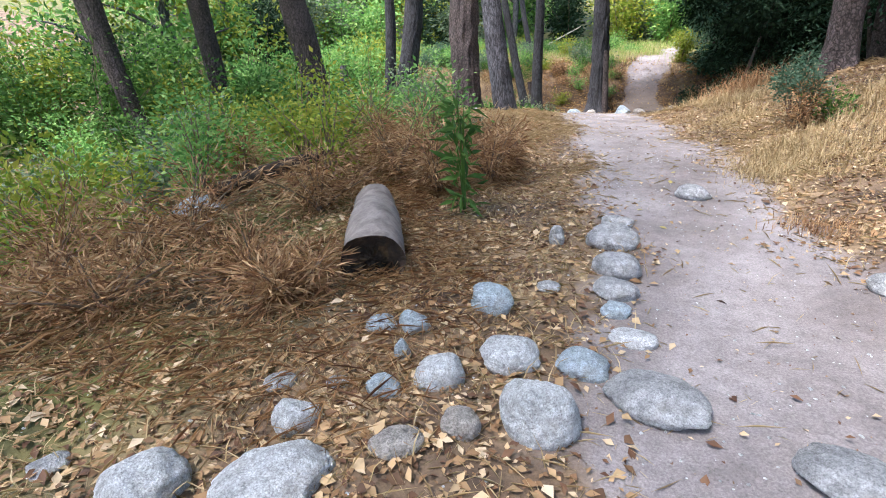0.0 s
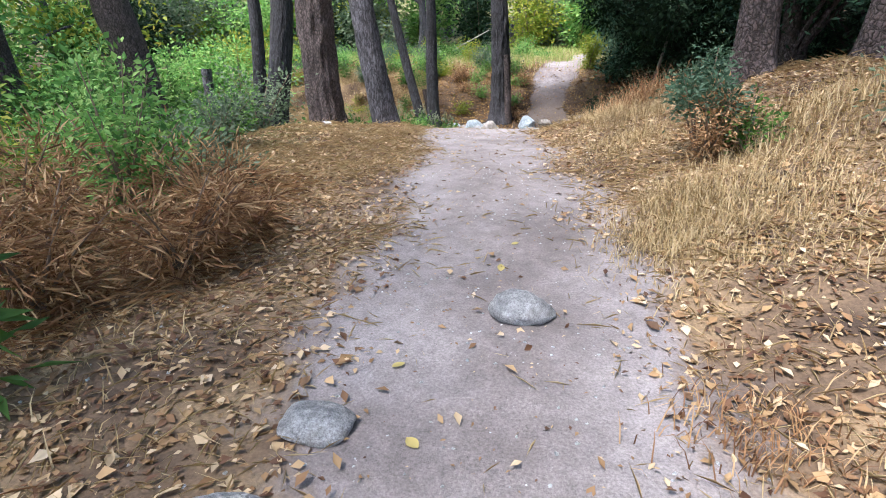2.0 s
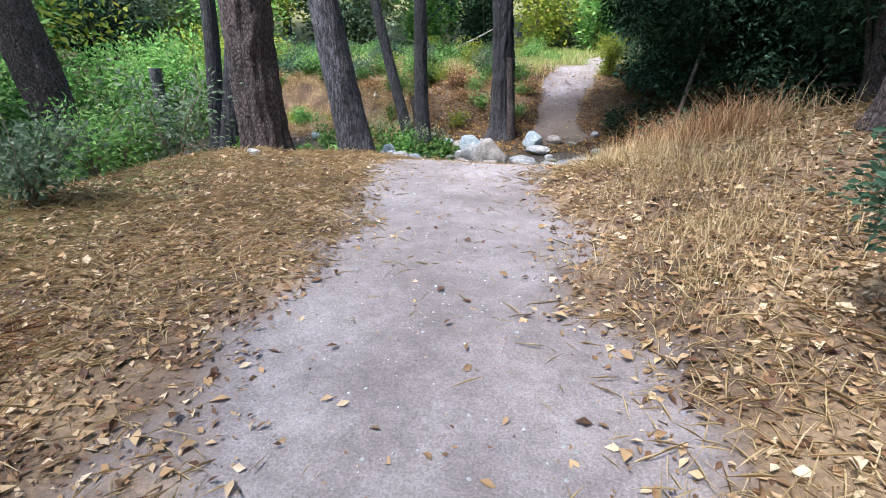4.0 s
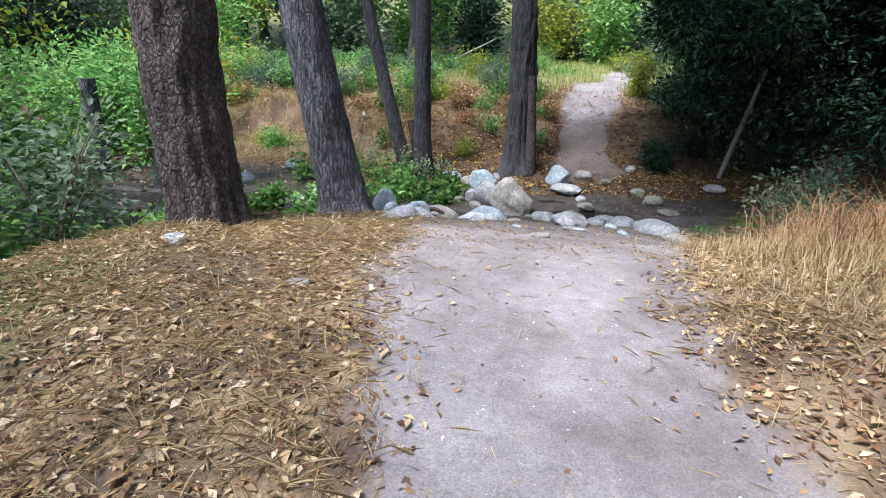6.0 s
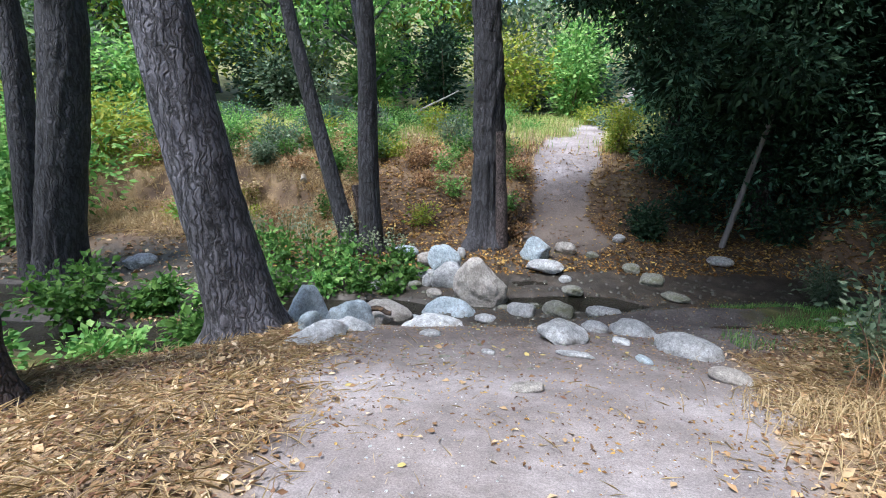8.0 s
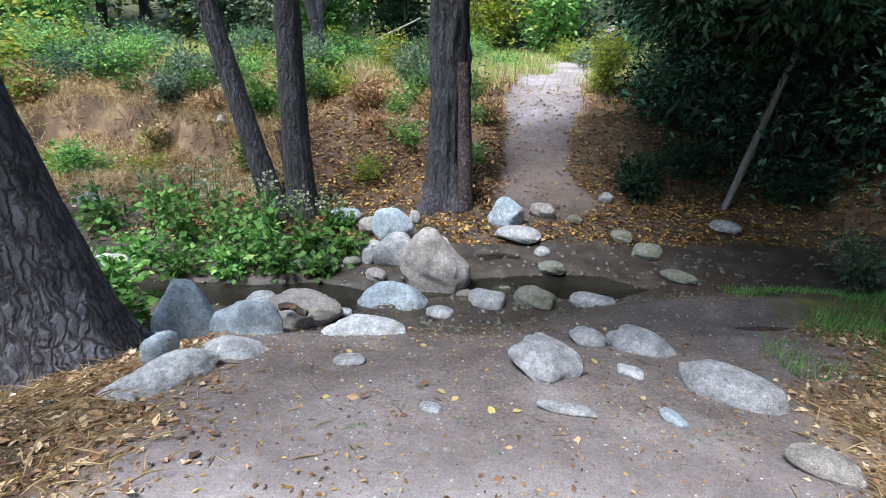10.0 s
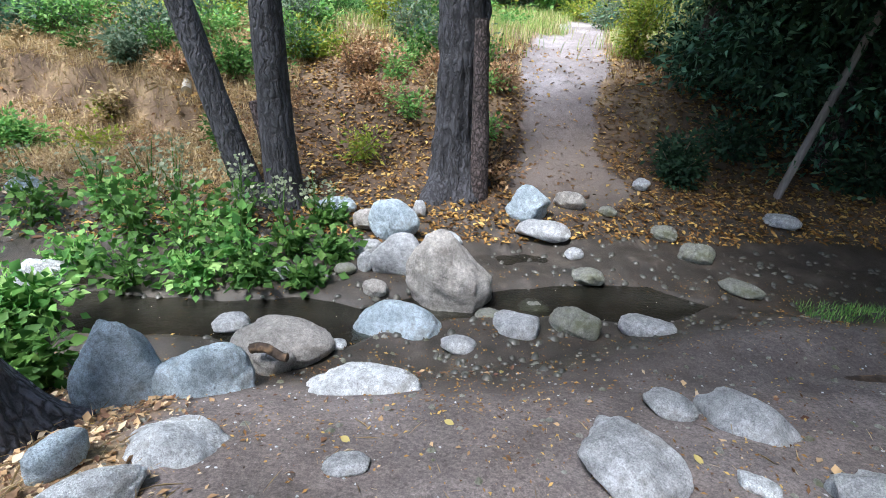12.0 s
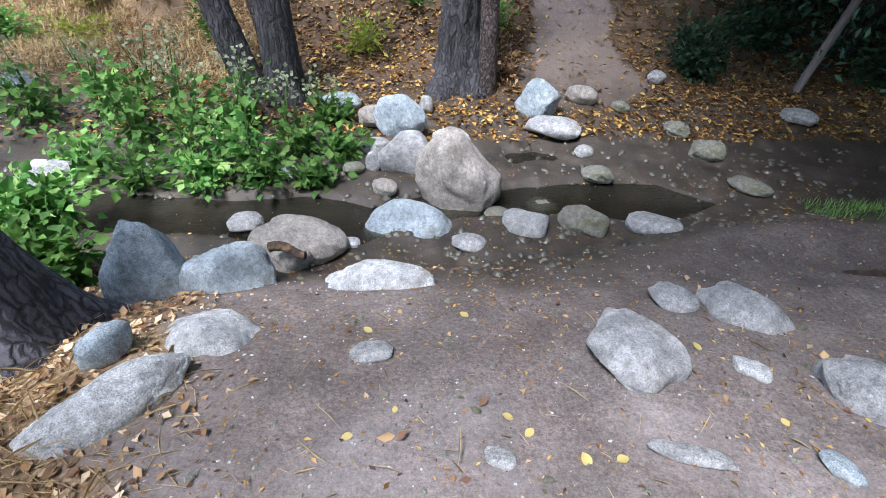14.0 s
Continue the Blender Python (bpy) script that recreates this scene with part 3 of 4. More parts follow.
stone(-5.90, 17.57, 0.57, 0.43, 0.24, 33, "grey")
stone(0.30, 13.05, 0.26, 0.13, 0.05, 20, "warm")
stone(1.85, 13.6, 0.32, 0.2, 0.10, -30, "warm")


# ---- trees ----
def crown_mesh(centres, radii, count, size, material, gen, wide=0.5, flat=0.8):
    """Leaves in uneven clumps round the given centres."""
    centres, radii = np.asarray(centres, float), np.asarray(radii, float)
    sub = 9
    cl = np.repeat(np.arange(len(centres)), sub)
    d = unit(gen.normal(size=(len(cl), 3)))
    hub = centres[cl] + d * radii[cl, None] * gen.uniform(0.45, 1.0, (len(cl), 1)) * [1, 1, flat]
    pick = gen.integers(0, len(hub), count)
    off = gen.normal(size=(count, 3)) * radii[cl][pick, None] * 0.27 * [1, 1, 0.7]
    at = hub[pick] + off
    axis = unit(off + gen.normal(size=(count, 3)) * 0.25 * radii[cl][pick, None] + [0, 0, -0.1])
    return leaf_mesh("crown", at, axis, gen.uniform(0.65, 1.25, count) * size, material, wide, gen=gen)


def tree(x, y, top, r0, r1, tall, label, bark=BARK, leaves=GREEN, count=4200, size=0.18, spread=2.3, crown_from=4.5, flare=0.5, name="tree", z=None, group="", limbs=5, ridge=0.10):
    """A tree: a trunk that flares at its foot and leans through top, limbs and a leafy crown."""
    g = np.random.default_rng(int(abs(x * 57 + y * 311) * 10))
    z = float(ground_at(x, y)) if z is None else z
    root = thing(name, x, y, z, label, "tree", group)
    lean = (np.array(top, float) - [x, y, z]) / max(top[2] - z, 0.1)
    hs = np.concatenate([np.linspace(-0.25, 0.8, 22), np.linspace(0.85, 4.2, 60), np.linspace(4.4, tall, 14)])
    bend = np.where(hs > 3.5, (hs - 3.5) * 0.75 + 3.5, hs)
    line = np.stack([lean[0] * bend, lean[1] * bend, hs], 1)
    line[:, 0] += 0.05 * np.sin(hs * 0.9 + x)
    line[:, 1] += 0.05 * np.sin(hs * 0.8 + y) 
    seen = max(top[2] - z, 1.0)
    rad = np.where(hs < seen, r0 * 0.86 + (r1 - r0 * 0.86) * np.clip(hs / seen, 0, 1), r1 * np.clip(1 - (hs - seen) / (tall - seen + 0.5), 0.08, 1))
    sides = 72
    t = np.linspace(0, 2 * np.pi, sides, endpoint=False)
    lobes = 0.5 + 0.5 * np.cos(t * 5 + x * 7) * 0.7 + 0.3 * np.cos(t * 3 + y)
    foot = flare * 1.5 * np.exp(-np.maximum(hs + 0.1, 0) / 0.26)[:, None] * (0.35 + lobes[None])
    u = np.cos(t)[None] * 3.2 + hs[:, None] * 0.15
    rid = vnoise(t[None] * 5.2 + np.sin(hs[:, None] * 1.3) * 0.6 + x, hs[:, None] * 2.6, 1) + 0.5 * vnoise(u * 3 + y, hs[:, None] * 7, 1)
    r = rad[:, None] * (1 + foot + ridge * (rid - 0.75))
    v = line[:, None] + np.stack([np.cos(t)[None] * r, np.sin(t)[None] * r, 0 * r], -1)
    i, j = np.meshgrid(np.arange(len(hs) - 1), np.arange(sides), indexing="ij")
    k = (j + 1) % sides
    f = np.stack([i * sides + j, i * sides + k, (i + 1) * sides + k, (i + 1) * sides + j], -1).reshape(-1, 4)
    part("trunk", mesh("trunk", v.reshape(-1, 3), f, bark, True), root)
    hubs, sizes = [], []
    for q in range(limbs):
        h0 = crown_from + (tall - crown_from) * q / max(limbs, 1) * 0.8
        a = q * 2.4 + x
        start = np.array([np.interp(h0, hs, line[:, 0]), np.interp(h0, hs, line[:, 1]), h0])
        end = start + np.array([math.cos(a), math.sin(a), 0.45]) * spread * g.uniform(0.75, 1.15)
        s = np.linspace(0, 1, 9)[:, None]
        path = start * (1 - s) + end * s + np.sin(s * np.pi) * [0, 0, 0.3]
        pv, pf = tube(path, np.linspace(r1 * 0.45, 0.02, 9), 8)
        part("limb", mesh("limb", pv, pf, bark, True), root)
        hubs += [end, path[5]]
        sizes += [spread * 0.62, spread * 0.45]
    if count:
        hubs.append(line[-1])
        sizes.append(spread * 0.7)
        part("crown", crown_mesh(hubs, sizes, count, size, leaves, g), root)
    return root


tree(-2.36, 14.48, (-2.90, 14.43, 2.1), 0.38, 0.265, 9.5, "grey furrowed tree trunk leaning over the stream bank", bark=BARK, flare=0.4, count=500)
tree(-2.11, 18.60, (-2.22, 18.58, 2.12), 0.23, 0.15, 9.0, "slender dark tree, one of a pair on the far bank", bark=BARK_SMOOTH, flare=0.4, count=500)
tree(-2.45, 18.48, (-3.27, 18.42, 2.09), 0.18, 0.124, 8.5, "slender leaning tree, one of a pair on the far bank", bark=BARK_SMOOTH, flare=0.4, count=500)
tree(-0.11, 19.25, (-0.22, 19.24, 2.23), 0.36, 0.255, 10, "straight grey tree with spreading roots beside the far trail", bark=BARK_SMOOTH, ridge=0.26, flare=0.5, count=600)
tree(-2.98, 12.15, (-3.02, 12.15, 1.9), 0.36, 0.33, 10, "thick tree with flaking brown bark beside the trail", bark=BARK_BROWN, flare=0.28, ridge=0.22, count=700)
tree(-6.75, 16.9, (-6.15, 17.0, 2.4), 0.40, 0.31, 10, "grey tree, the larger stem of a forked pair", bark=BARK_SMOOTH, flare=0.35, count=500)
tree(-7.2, 17.0, (-7.05, 17.05, 2.4), 0.24, 0.17, 9, "grey tree, the thinner stem of a forked pair", bark=BARK_SMOOTH, flare=0.3, count=500)
tree(-7.4, 13.0, (-8.0, 12.9, 2.0), 0.40, 0.38, 10, "dark leaning tree among green undergrowth", bark=BARK_BROWN, flare=0.3, count=1300)
tree(-10.5, 9.5, (-11.0, 9.4, 2.5), 0.24, 0.22, 9, "dark trunk among undergrowth", bark=BARK_BROWN)
tree(-12.0, 10.5, (-12.5, 10.4, 2.5), 0.22, 0.20, 9, "dark trunk among undergrowth", bark=BARK_BROWN)
tree(-10.0, 12.0, (-10.4, 12.0, 2.5), 0.28, 0.26, 9, "dark trunk among undergrowth", bark=BARK_BROWN)
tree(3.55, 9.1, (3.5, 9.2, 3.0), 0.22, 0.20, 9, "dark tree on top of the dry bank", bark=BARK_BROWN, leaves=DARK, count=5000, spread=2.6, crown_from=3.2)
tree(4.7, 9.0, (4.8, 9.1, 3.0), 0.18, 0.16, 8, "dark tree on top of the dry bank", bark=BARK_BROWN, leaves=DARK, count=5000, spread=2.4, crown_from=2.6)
tree(-3.25, 24.2, (-3.75, 24.2, 3.2), 0.14, 0.11, 7, "thin grey tree standing in the meadow", bark=BARK_SMOOTH)


def bay_tree(x, y, clumps, count, label, fork=1.2):
    """A dense dark evergreen whose boughs reach low over the bank."""
    g = np.random.default_rng(int(abs(x * 19 + y * 7) * 10))
    z = float(ground_at(x, y))
    root = thing("evergreen_tree", x, y, z, label, "tree", "dark evergreens")
    pv, pf = tube(np.array([[0, 0, -0.2], [0.1, 0, 1.5], [0.0, 0.2, 3.5], [0.2, 0.1, 6.5]]), [0.22, 0.17, 0.13, 0.05], 12, 0.3)
    part("trunk", mesh("trunk", pv, pf, BARK_BROWN, True), root)
    hubs = np.array([c[:3] for c in clumps], float) - [x, y, z]
    for h in hubs[::2 if fork < 3 else 4]:
        s = np.linspace(0, 1, 8)[:, None]
        line = np.array([0, 0, fork]) * (1 - s) + h * s + np.sin(s * 3.1) * [0, 0, 0.4]
        pv, pf = tube(line, np.linspace(0.06, 0.012, 8), 6)
        part("limb", mesh("limb", pv, pf, BARK_BROWN, True), root)
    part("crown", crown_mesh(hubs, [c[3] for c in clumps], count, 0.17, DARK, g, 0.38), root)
    # paler shell over the same clumps stands in for light on the sprays
    part("outer_foliage", crown_mesh(hubs, [c[3] * 1.08 for c in clumps], count // 2, 0.14, LIT_GREEN, g, 0.36), root, "outer leaves in a lighter blue-green that stands for light on the sprays")
    return root


def clump_field(x0, x1, y0, y1, z0, z1, count, r, seed):
    g = np.random.default_rng(seed)
    return [(g.uniform(x0, x1), g.uniform(y0, y1), g.uniform(z0, z1), r * g.uniform(0.7, 1.2)) for q in range(count)]


bay_tree(3.9, 22.0, clump_field(3.6, 5.6, 20.4, 23.0, -0.3, 4.5, 24, 0.95, 1) + [(1.7, 19.6, 3.5, 0.7), (1.3, 19.3, 4.2, 0.8), (2.5, 19.4, 3.0, 0.7), (2.1, 19.9, 4.1, 0.9), (3.0, 19.2, 2.2, 0.7)], 26000, "dense dark evergreen tree overhanging the far trail")
bay_tree(6.4, 21.4, clump_field(4.8, 7.8, 20.0, 22.6, -0.3, 4.6, 26, 1.0, 2), 24000, "dense dark evergreen tree in deep shade")
bay_tree(9.2, 20.6, clump_field(7.0, 11.0, 18.4, 22.0, -0.4, 4.8, 24, 1.1, 3), 20000, "dense dark evergreen tree in deep shade")
bay_tree(5.2, 20.4, clump_field(3.2, 7.2, 18.9, 20.4, 1.5, 4.8, 18, 0.85, 4), 22000, "dark evergreen tree with low boughs over the stream bank")
bay_tree(9.0, 16.6, clump_field(6.2, 11.0, 15.2, 18.8, -0.2, 5.0, 22, 1.1, 5), 18000, "dense dark evergreen tree beside the stream")
bay_tree(5.6, 25.5, clump_field(3.8, 8.0, 24.2, 27.0, 1.4, 6.5, 16, 1.2, 6), 9000, "dense dark evergreen tree above the far trail")
bay_tree(8.6, 11.8, clump_field(6.4, 11.0, 10.2, 13.8, 1.4, 6.0, 16, 1.2, 8), 8000, "dense dark evergreen tree behind the dry bank")
bay_tree(7.4, 7.6, clump_field(5.8, 10.0, 5.8, 9.6, 1.6, 6.0, 14, 1.2, 9), 7000, "dense dark evergreen tree behind the dry bank")
bay_tree(6.0, 14.6, clump_field(5.0, 8.5, 13.0, 15.6, 1.9, 5.2, 12, 1.0, 10), 7000, "dark evergreen tree with boughs over the stream bank")

# added canopy, boughs above the view, to darken the stream's right side
bay_tree(7.0, 16.4, clump_field(1.2, 8.0, 12.5, 19.5, 5.2, 7.6, 44, 1.2, 12), 24000, "tall evergreen added with unseen high boughs to shade the stream and the far bank", 4.8)

# second added canopy, shifted towards the sun so its shadow meets the crossing
bay_tree(7.6, 13.6, clump_field(-1.2, 4.4, 12.4, 17.0, 5.5, 7.8, 32, 1.15, 14), 13000, "tall evergreen added with unseen boughs to shade the stream crossing", 5.6)

# the wood behind
g = np.random.default_rng(21)
for q in range(16):
    a = q / 15
    x, y = -34 + 52 * a + g.uniform(-1.5, 1.5), 40 + g.uniform(-3, 6) - 12 * abs(a - 0.6)
    tree(x, y, (x + g.uniform(-1, 1), y, 8), 0.3, 0.2, g.uniform(11, 16), "tall green tree in the wood beyond the meadow", leaves=(FRESH, YELLOWISH, SAGE, FRESH)[q % 4], count=4500, size=0.36, spread=3.8, crown_from=2.0, limbs=7, group="wood beyond the meadow")
for q in range(9):
    x, y = -25 + 2.4 * q + g.uniform(-0.6, 0.6), 33 + g.uniform(-2, 2)
    tree(x, y, (x + 0.3, y, 6), 0.2, 0.15, g.uniform(8, 11), "leafy green tree at the edge of the meadow", leaves=(FRESH, YELLOWISH, FRESH, SAGE)[q % 4], count=4500, size=0.28, spread=2.8, crown_from=1.2, limbs=7, group="trees at the edge of the meadow")
for q in range(9):
    x, y = -17 - g.uniform(0, 8), -2 + 4.2 * q + g.uniform(-1, 1)
    tree(x, y, (x - 0.3, y, 6), 0.25, 0.2, g.uniform(9, 13), "green tree in the wood across the creek", leaves=(FRESH, YELLOWISH)[q % 2], count=3800, size=0.30, spread=3.2, crown_from=1.8, limbs=7, group="wood across the creek")
for q in range(7):
    x, y = 13 + g.uniform(0, 6), -4 + 5.5 * q
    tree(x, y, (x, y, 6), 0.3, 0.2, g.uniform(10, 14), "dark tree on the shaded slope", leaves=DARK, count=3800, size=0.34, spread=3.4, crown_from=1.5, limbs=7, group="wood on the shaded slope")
for q in range(6):
    x, y = -12 + 5 * q, -14 - g.uniform(0, 5)
    tree(x, y, (x, y, 6), 0.3, 0.2, g.uniform(9, 13), "green tree beside the trail", leaves=GREEN, count=2600, size=0.34, spread=3.2, crown_from=2.0, limbs=6, group="trees beside the trail")

# tall trees added so that crowns high above the view shade the trail
for x, y in ((-6.0, -4.0), (5.2, -4.5), (6.4, 3.6), (-6.8, 2.6), (6.8, 9.8)):
    tree(x, y, (x * 0.85, y + 0.2, 6.0), 0.34, 0.26, 11.0, "tall tree added so that its high unseen crown shades the trail", leaves=GREEN, count=6000, size=0.28, spread=5.0, crown_from=6.4, limbs=8, group="tall trees over the trail")


# ---- shrubs and weeds ----
def shrub(x, y, wide, tall, leaves, count, size, label, stems=7, stem_material=TWIG, z=None, wide_leaf=0.5, low=0.15, name="shrub", group="", category="shrub"):
    g = np.random.default_rng(int(abs(x * 71 + y * 173) * 10))
    z = float(ground_at(x, y)) if z is None else z
    root = thing(name, x, y, z, label, category, group)
    ends, pieces, stems = [], [], min(stems, 9)
    for q in range(stems):
        a, d = g.random() * 6.283, g.random() ** 0.6
        end = np.array([math.cos(a) * d * wide * 0.5, math.sin(a) * d * wide * 0.5, tall * g.uniform(0.6, 1.0) * (1 - 0.35 * d)])
        s = np.linspace(0, 1, 7)[:, None]
        path = end * s * [1, 1, 0] * s ** 0.5 + end * s * [0, 0, 1] + [0, 0, -0.04]
        pv, pf = tube(path, np.linspace(0.008 + 0.006 * tall, 0.003, 7), 5)
        pieces.append((pv, pf))
        ends.append(path)
    for pv, pf in pieces:
        part("stem", mesh("stem", pv, pf, stem_material, True), root)
    ends = np.array(ends)
    pick, where = g.integers(0, stems, count), low + (1 - low) * g.random(count) ** 0.75
    idx = where * 6
    i0 = np.minimum(idx.astype(int), 5)
    on = ends[pick, i0] + (ends[pick, i0 + 1] - ends[pick, i0]) * (idx - i0)[:, None]
    off = g.normal(size=(count, 3)) * [1, 1, 0.7]
    at = on + off * (0.10 * wide * (0.5 + g.random((count, 1))))
    at[:, 2] = np.maximum(at[:, 2], 0.02)
    part("foliage", leaf_mesh("foliage", at, off + [0, 0, 0.15], g.uniform(0.6, 1.3, count) * size, leaves, wide_leaf, gen=g), root)
    return root


def dry_tuft(x, y, wide, tall, count, material, label, lean=0.97, name="grass_tuft", blade=0.0025, group=""):
    g = np.random.default_rng(int(abs(x * 37 + y * 113) * 10))
    z = float(ground_at(x, y))
    root_at = g.normal(size=(count, 2)) * wide * 0.3
    h = ground_at(root_at[:, 0] + x, root_at[:, 1] + y) - z
    ob = new(name, blade_mesh(name, np.column_stack([root_at, h]), g.uniform(0.45, 1.1, count) * tall, g.uniform(0.45, 1, count) * lean, blade, material, g))
    ob.location = (x, y, z)
    return tagged(ob, label, "grass", group, kind="stuff")


# the blue-green bush on the dry bank, and others by the trail
shrub(2.45, 6.95, 0.55, 1.0, TEAL, 2400, 0.042, "blue-green bush with dry brown lower stems", stems=9, low=0.62)
shrub(2.5, 6.85, 0.65, 0.8, RUST, 1900, 0.05, "dead brown brush round the foot of a bush", stems=9, low=0.05, wide_leaf=0.25)
shrub(2.75, 6.75, 0.5, 0.62, GREEN, 500, 0.05, "low green bush on the dry bank", stems=8, low=0.3)
shrub(3.6, 6.0, 0.9, 0.6, SAGE, 900, 0.05, "grey-green weeds on the dry bank", low=0.2)
shrub(2.9, 13.7, 0.8, 0.95, SAGE, 1300, 0.06, "grey-green bush beside the stream bank", stems=9, low=0.3)
shrub(3.3, 13.9, 1.2, 1.0, TEAL, 1200, 0.07, "dark green bush beside the stream bank", low=0.2)
shrub(-0.72, 3.66, 0.40, 1.42, GREEN, 180, 0.15, "tall fresh green weed with long pointed leaves", stems=4, low=0.12, wide_leaf=0.24, stem_material=GREEN, name="weed", category="plant")
shrub(2.85, 22.5, 1.0, 1.35, YELLOWISH, 2600, 0.07, "bright yellow-green bush beside the far trail", stems=9, low=0.05)
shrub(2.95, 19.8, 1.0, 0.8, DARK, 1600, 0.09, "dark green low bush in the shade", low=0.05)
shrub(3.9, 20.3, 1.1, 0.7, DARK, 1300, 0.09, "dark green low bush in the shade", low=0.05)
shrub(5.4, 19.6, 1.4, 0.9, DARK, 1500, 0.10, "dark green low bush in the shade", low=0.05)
shrub(5.0, 17.6, 0.9, 0.8, SAGE, 1100, 0.07, "grey-green bush by the stream", low=0.1)

# dry brush along the trail
g = np.random.default_rng(31)
for x, y, w, h in ((-1.15, 4.25, 0.9, 0.75), (-0.75, 4.75, 0.8, 0.7), (-1.75, 4.7, 1.1, 0.95), (-1.1, 5.5, 0.9, 0.5), (-2.3, 5.6, 1.1, 0.6), (-1.9, 6.3, 1.0, 0.5), (-0.7, 5.4, 0.5, 0.3),
                   (-2.0, 3.5, 1.1, 0.6), (-2.6, 2.6, 1.2, 0.6), (-1.7, 2.2, 0.9, 0.35), (-3.5, 4.5, 1.1, 0.75), (-2.3, 1.6, 1.2, 0.4), (-3.3, 2.0, 1.4, 0.6), (-1.25, 1.95, 0.6, 0.3)):
    shrub(x, y, w, h * 1.2, RUST, 1900, 0.10, "dead rust-brown brush beside the trail", stems=9, low=0.02, wide_leaf=0.10, name="dry_brush", group="dead brush by the trail")
for x, y, w, h in ((-1.6, 5.4, 0.9, 1.15), (-2.5, 4.6, 1.2, 1.2), (-2.2, 7.0, 0.9, 0.5), (-3.2, 5.2, 1.3, 1.2), (-3.3, 3.6, 1.3, 1.1), (-2.9, 6.6, 1.2, 1.15), (-3.8, 4.4, 1.3, 1.3), (-1.5, 6.2, 0.6, 0.4), (-2.9, 8.4, 1.0, 0.8), (-3.5, 9.6, 1.1, 0.9)):
    shrub(x, y, w, h * 1.2, (YELLOWISH, SAGE, FRESH, YELLOWISH)[int(g.integers(0, 4))], 1300, 0.06, "green and yellowing weeds beside the trail", stems=9, low=0.25, name="weed_clump", group="weeds by the trail", category="plant")
for q in range(34):
    x, y = g.uniform(-9.5, -3.9), g.uniform(2.0, 12.5)
    shrub(x, y, g.uniform(1.3, 2.1), g.uniform(1.1, 2.0), (GREEN, SAGE, FRESH, YELLOWISH, GREEN)[q % 5], 1400, 0.085, ("leafy green undergrowth", "pale grey-green undergrowth")[q % 5 == 1] + " in the creek hollow", low=0.05, name="undergrowth", group="undergrowth in the hollow")
for q in range(30):
    x, y = g.uniform(-17, -8.5), g.uniform(1, 21)
    shrub(x, y, g.uniform(2.4, 3.6), g.uniform(1.8, 3.4), (FRESH, YELLOWISH, GREEN)[q % 3], 2200, 0.15, "tall leafy bush in the creek hollow", low=0.02, group="bushes in the hollow")

for q in range(16):
    x, y = g.uniform(-21, -14), -3 + 1.9 * q
    shrub(x, y, g.uniform(3.6, 5.0), g.uniform(3.4, 5.6), (FRESH, GREEN, DARK, SAGE)[q % 4], 3000, 0.2, ("fresh green", "green", "dark", "pale grey-green")[q % 4] + " thicket across the creek hollow", low=0.0, name="thicket", group="thickets across the hollow")

# plants along the stream
for x, y, w, h in ((-4.3, 12.9, 1.0, 0.9), (-4.9, 13.8, 1.2, 1.0), (-5.6, 12.8, 1.4, 1.1), (-4.0, 14.4, 0.9, 0.8), (-3.2, 14.9, 0.9, 0.7), (-3.4, 15.9, 0.9, 0.7), (-2.9, 15.4, 0.7, 0.6), (-5.2, 15.4, 1.2, 0.9), (-4.4, 15.8, 0.8, 0.6)):
    shrub(x, y, w, h, (GREEN, FRESH)[int(g.integers(0, 3) == 0)], 850, 0.10, "leafy green weeds on the stream bank", low=0.15, wide_leaf=0.7, stem_material=GREEN, name="weed_clump", group="weeds along the stream", category="plant")
for x, y, w, h in ((-2.15, 17.25, 0.9, 0.75), (-2.75, 17.3, 1.0, 0.95), (-3.3, 17.5, 0.9, 0.9), (-1.75, 17.55, 0.7, 0.5), (-2.5, 17.9, 0.9, 0.8), (-3.9, 17.9, 0.9, 0.75), (-1.3, 17.5, 0.5, 0.35), (-4.6, 17.7, 0.9, 0.7), (-1.5, 18.1, 0.5, 0.3), (-3.0, 16.85, 0.8, 0.6), (-2.4, 16.8, 0.7, 0.5), (-1.95, 16.95, 0.6, 0.45), (-3.6, 17.0, 0.7, 0.6), (-1.45, 17.05, 0.4, 0.3)):
    shrub(x, y, w, h, (GREEN, FRESH)[int(g.integers(0, 5) == 0)], 210, 0.095, "broad-leaved green plants beside the stream", low=0.2, wide_leaf=0.75, stem_material=GREEN, name="streamside_plant", group="weeds along the stream", category="plant")
for x, y, h in ((-2.4, 17.9, 0.95), (-2.9, 17.8, 1.1), (-3.2, 18.1, 1.0), (-2.0, 18.0, 0.75), (-3.6, 18.3, 0.95), (-4.1, 18.1, 1.0), (-1.7, 18.2, 0.6), (-2.7, 18.5, 0.8), (-4.7, 18.0, 0.9)):
    shrub(x, y, 0.55, h, UMBEL, 90, 0.05, "tall weed with pale flat seed heads", stems=6, low=0.86, wide_leaf=0.9, stem_material=GREEN, name="seeding_weed", group="weeds along the stream", category="plant")

# meadow and the bushes behind it
for q in range(84):
    x, y = g.uniform(-13, 1.0), 21.4 + 8 * g.random() ** 1.5
    shrub(x, y, g.uniform(0.8, 1.7), g.uniform(0.45, 1.1), (YELLOWISH, FRESH, GREEN, SAGE, FRESH, TEAL)[q % 6], 800, 0.085, "green and yellow weeds in the meadow", low=0.02, name="weed_clump", group="weeds in the meadow", category="plant")
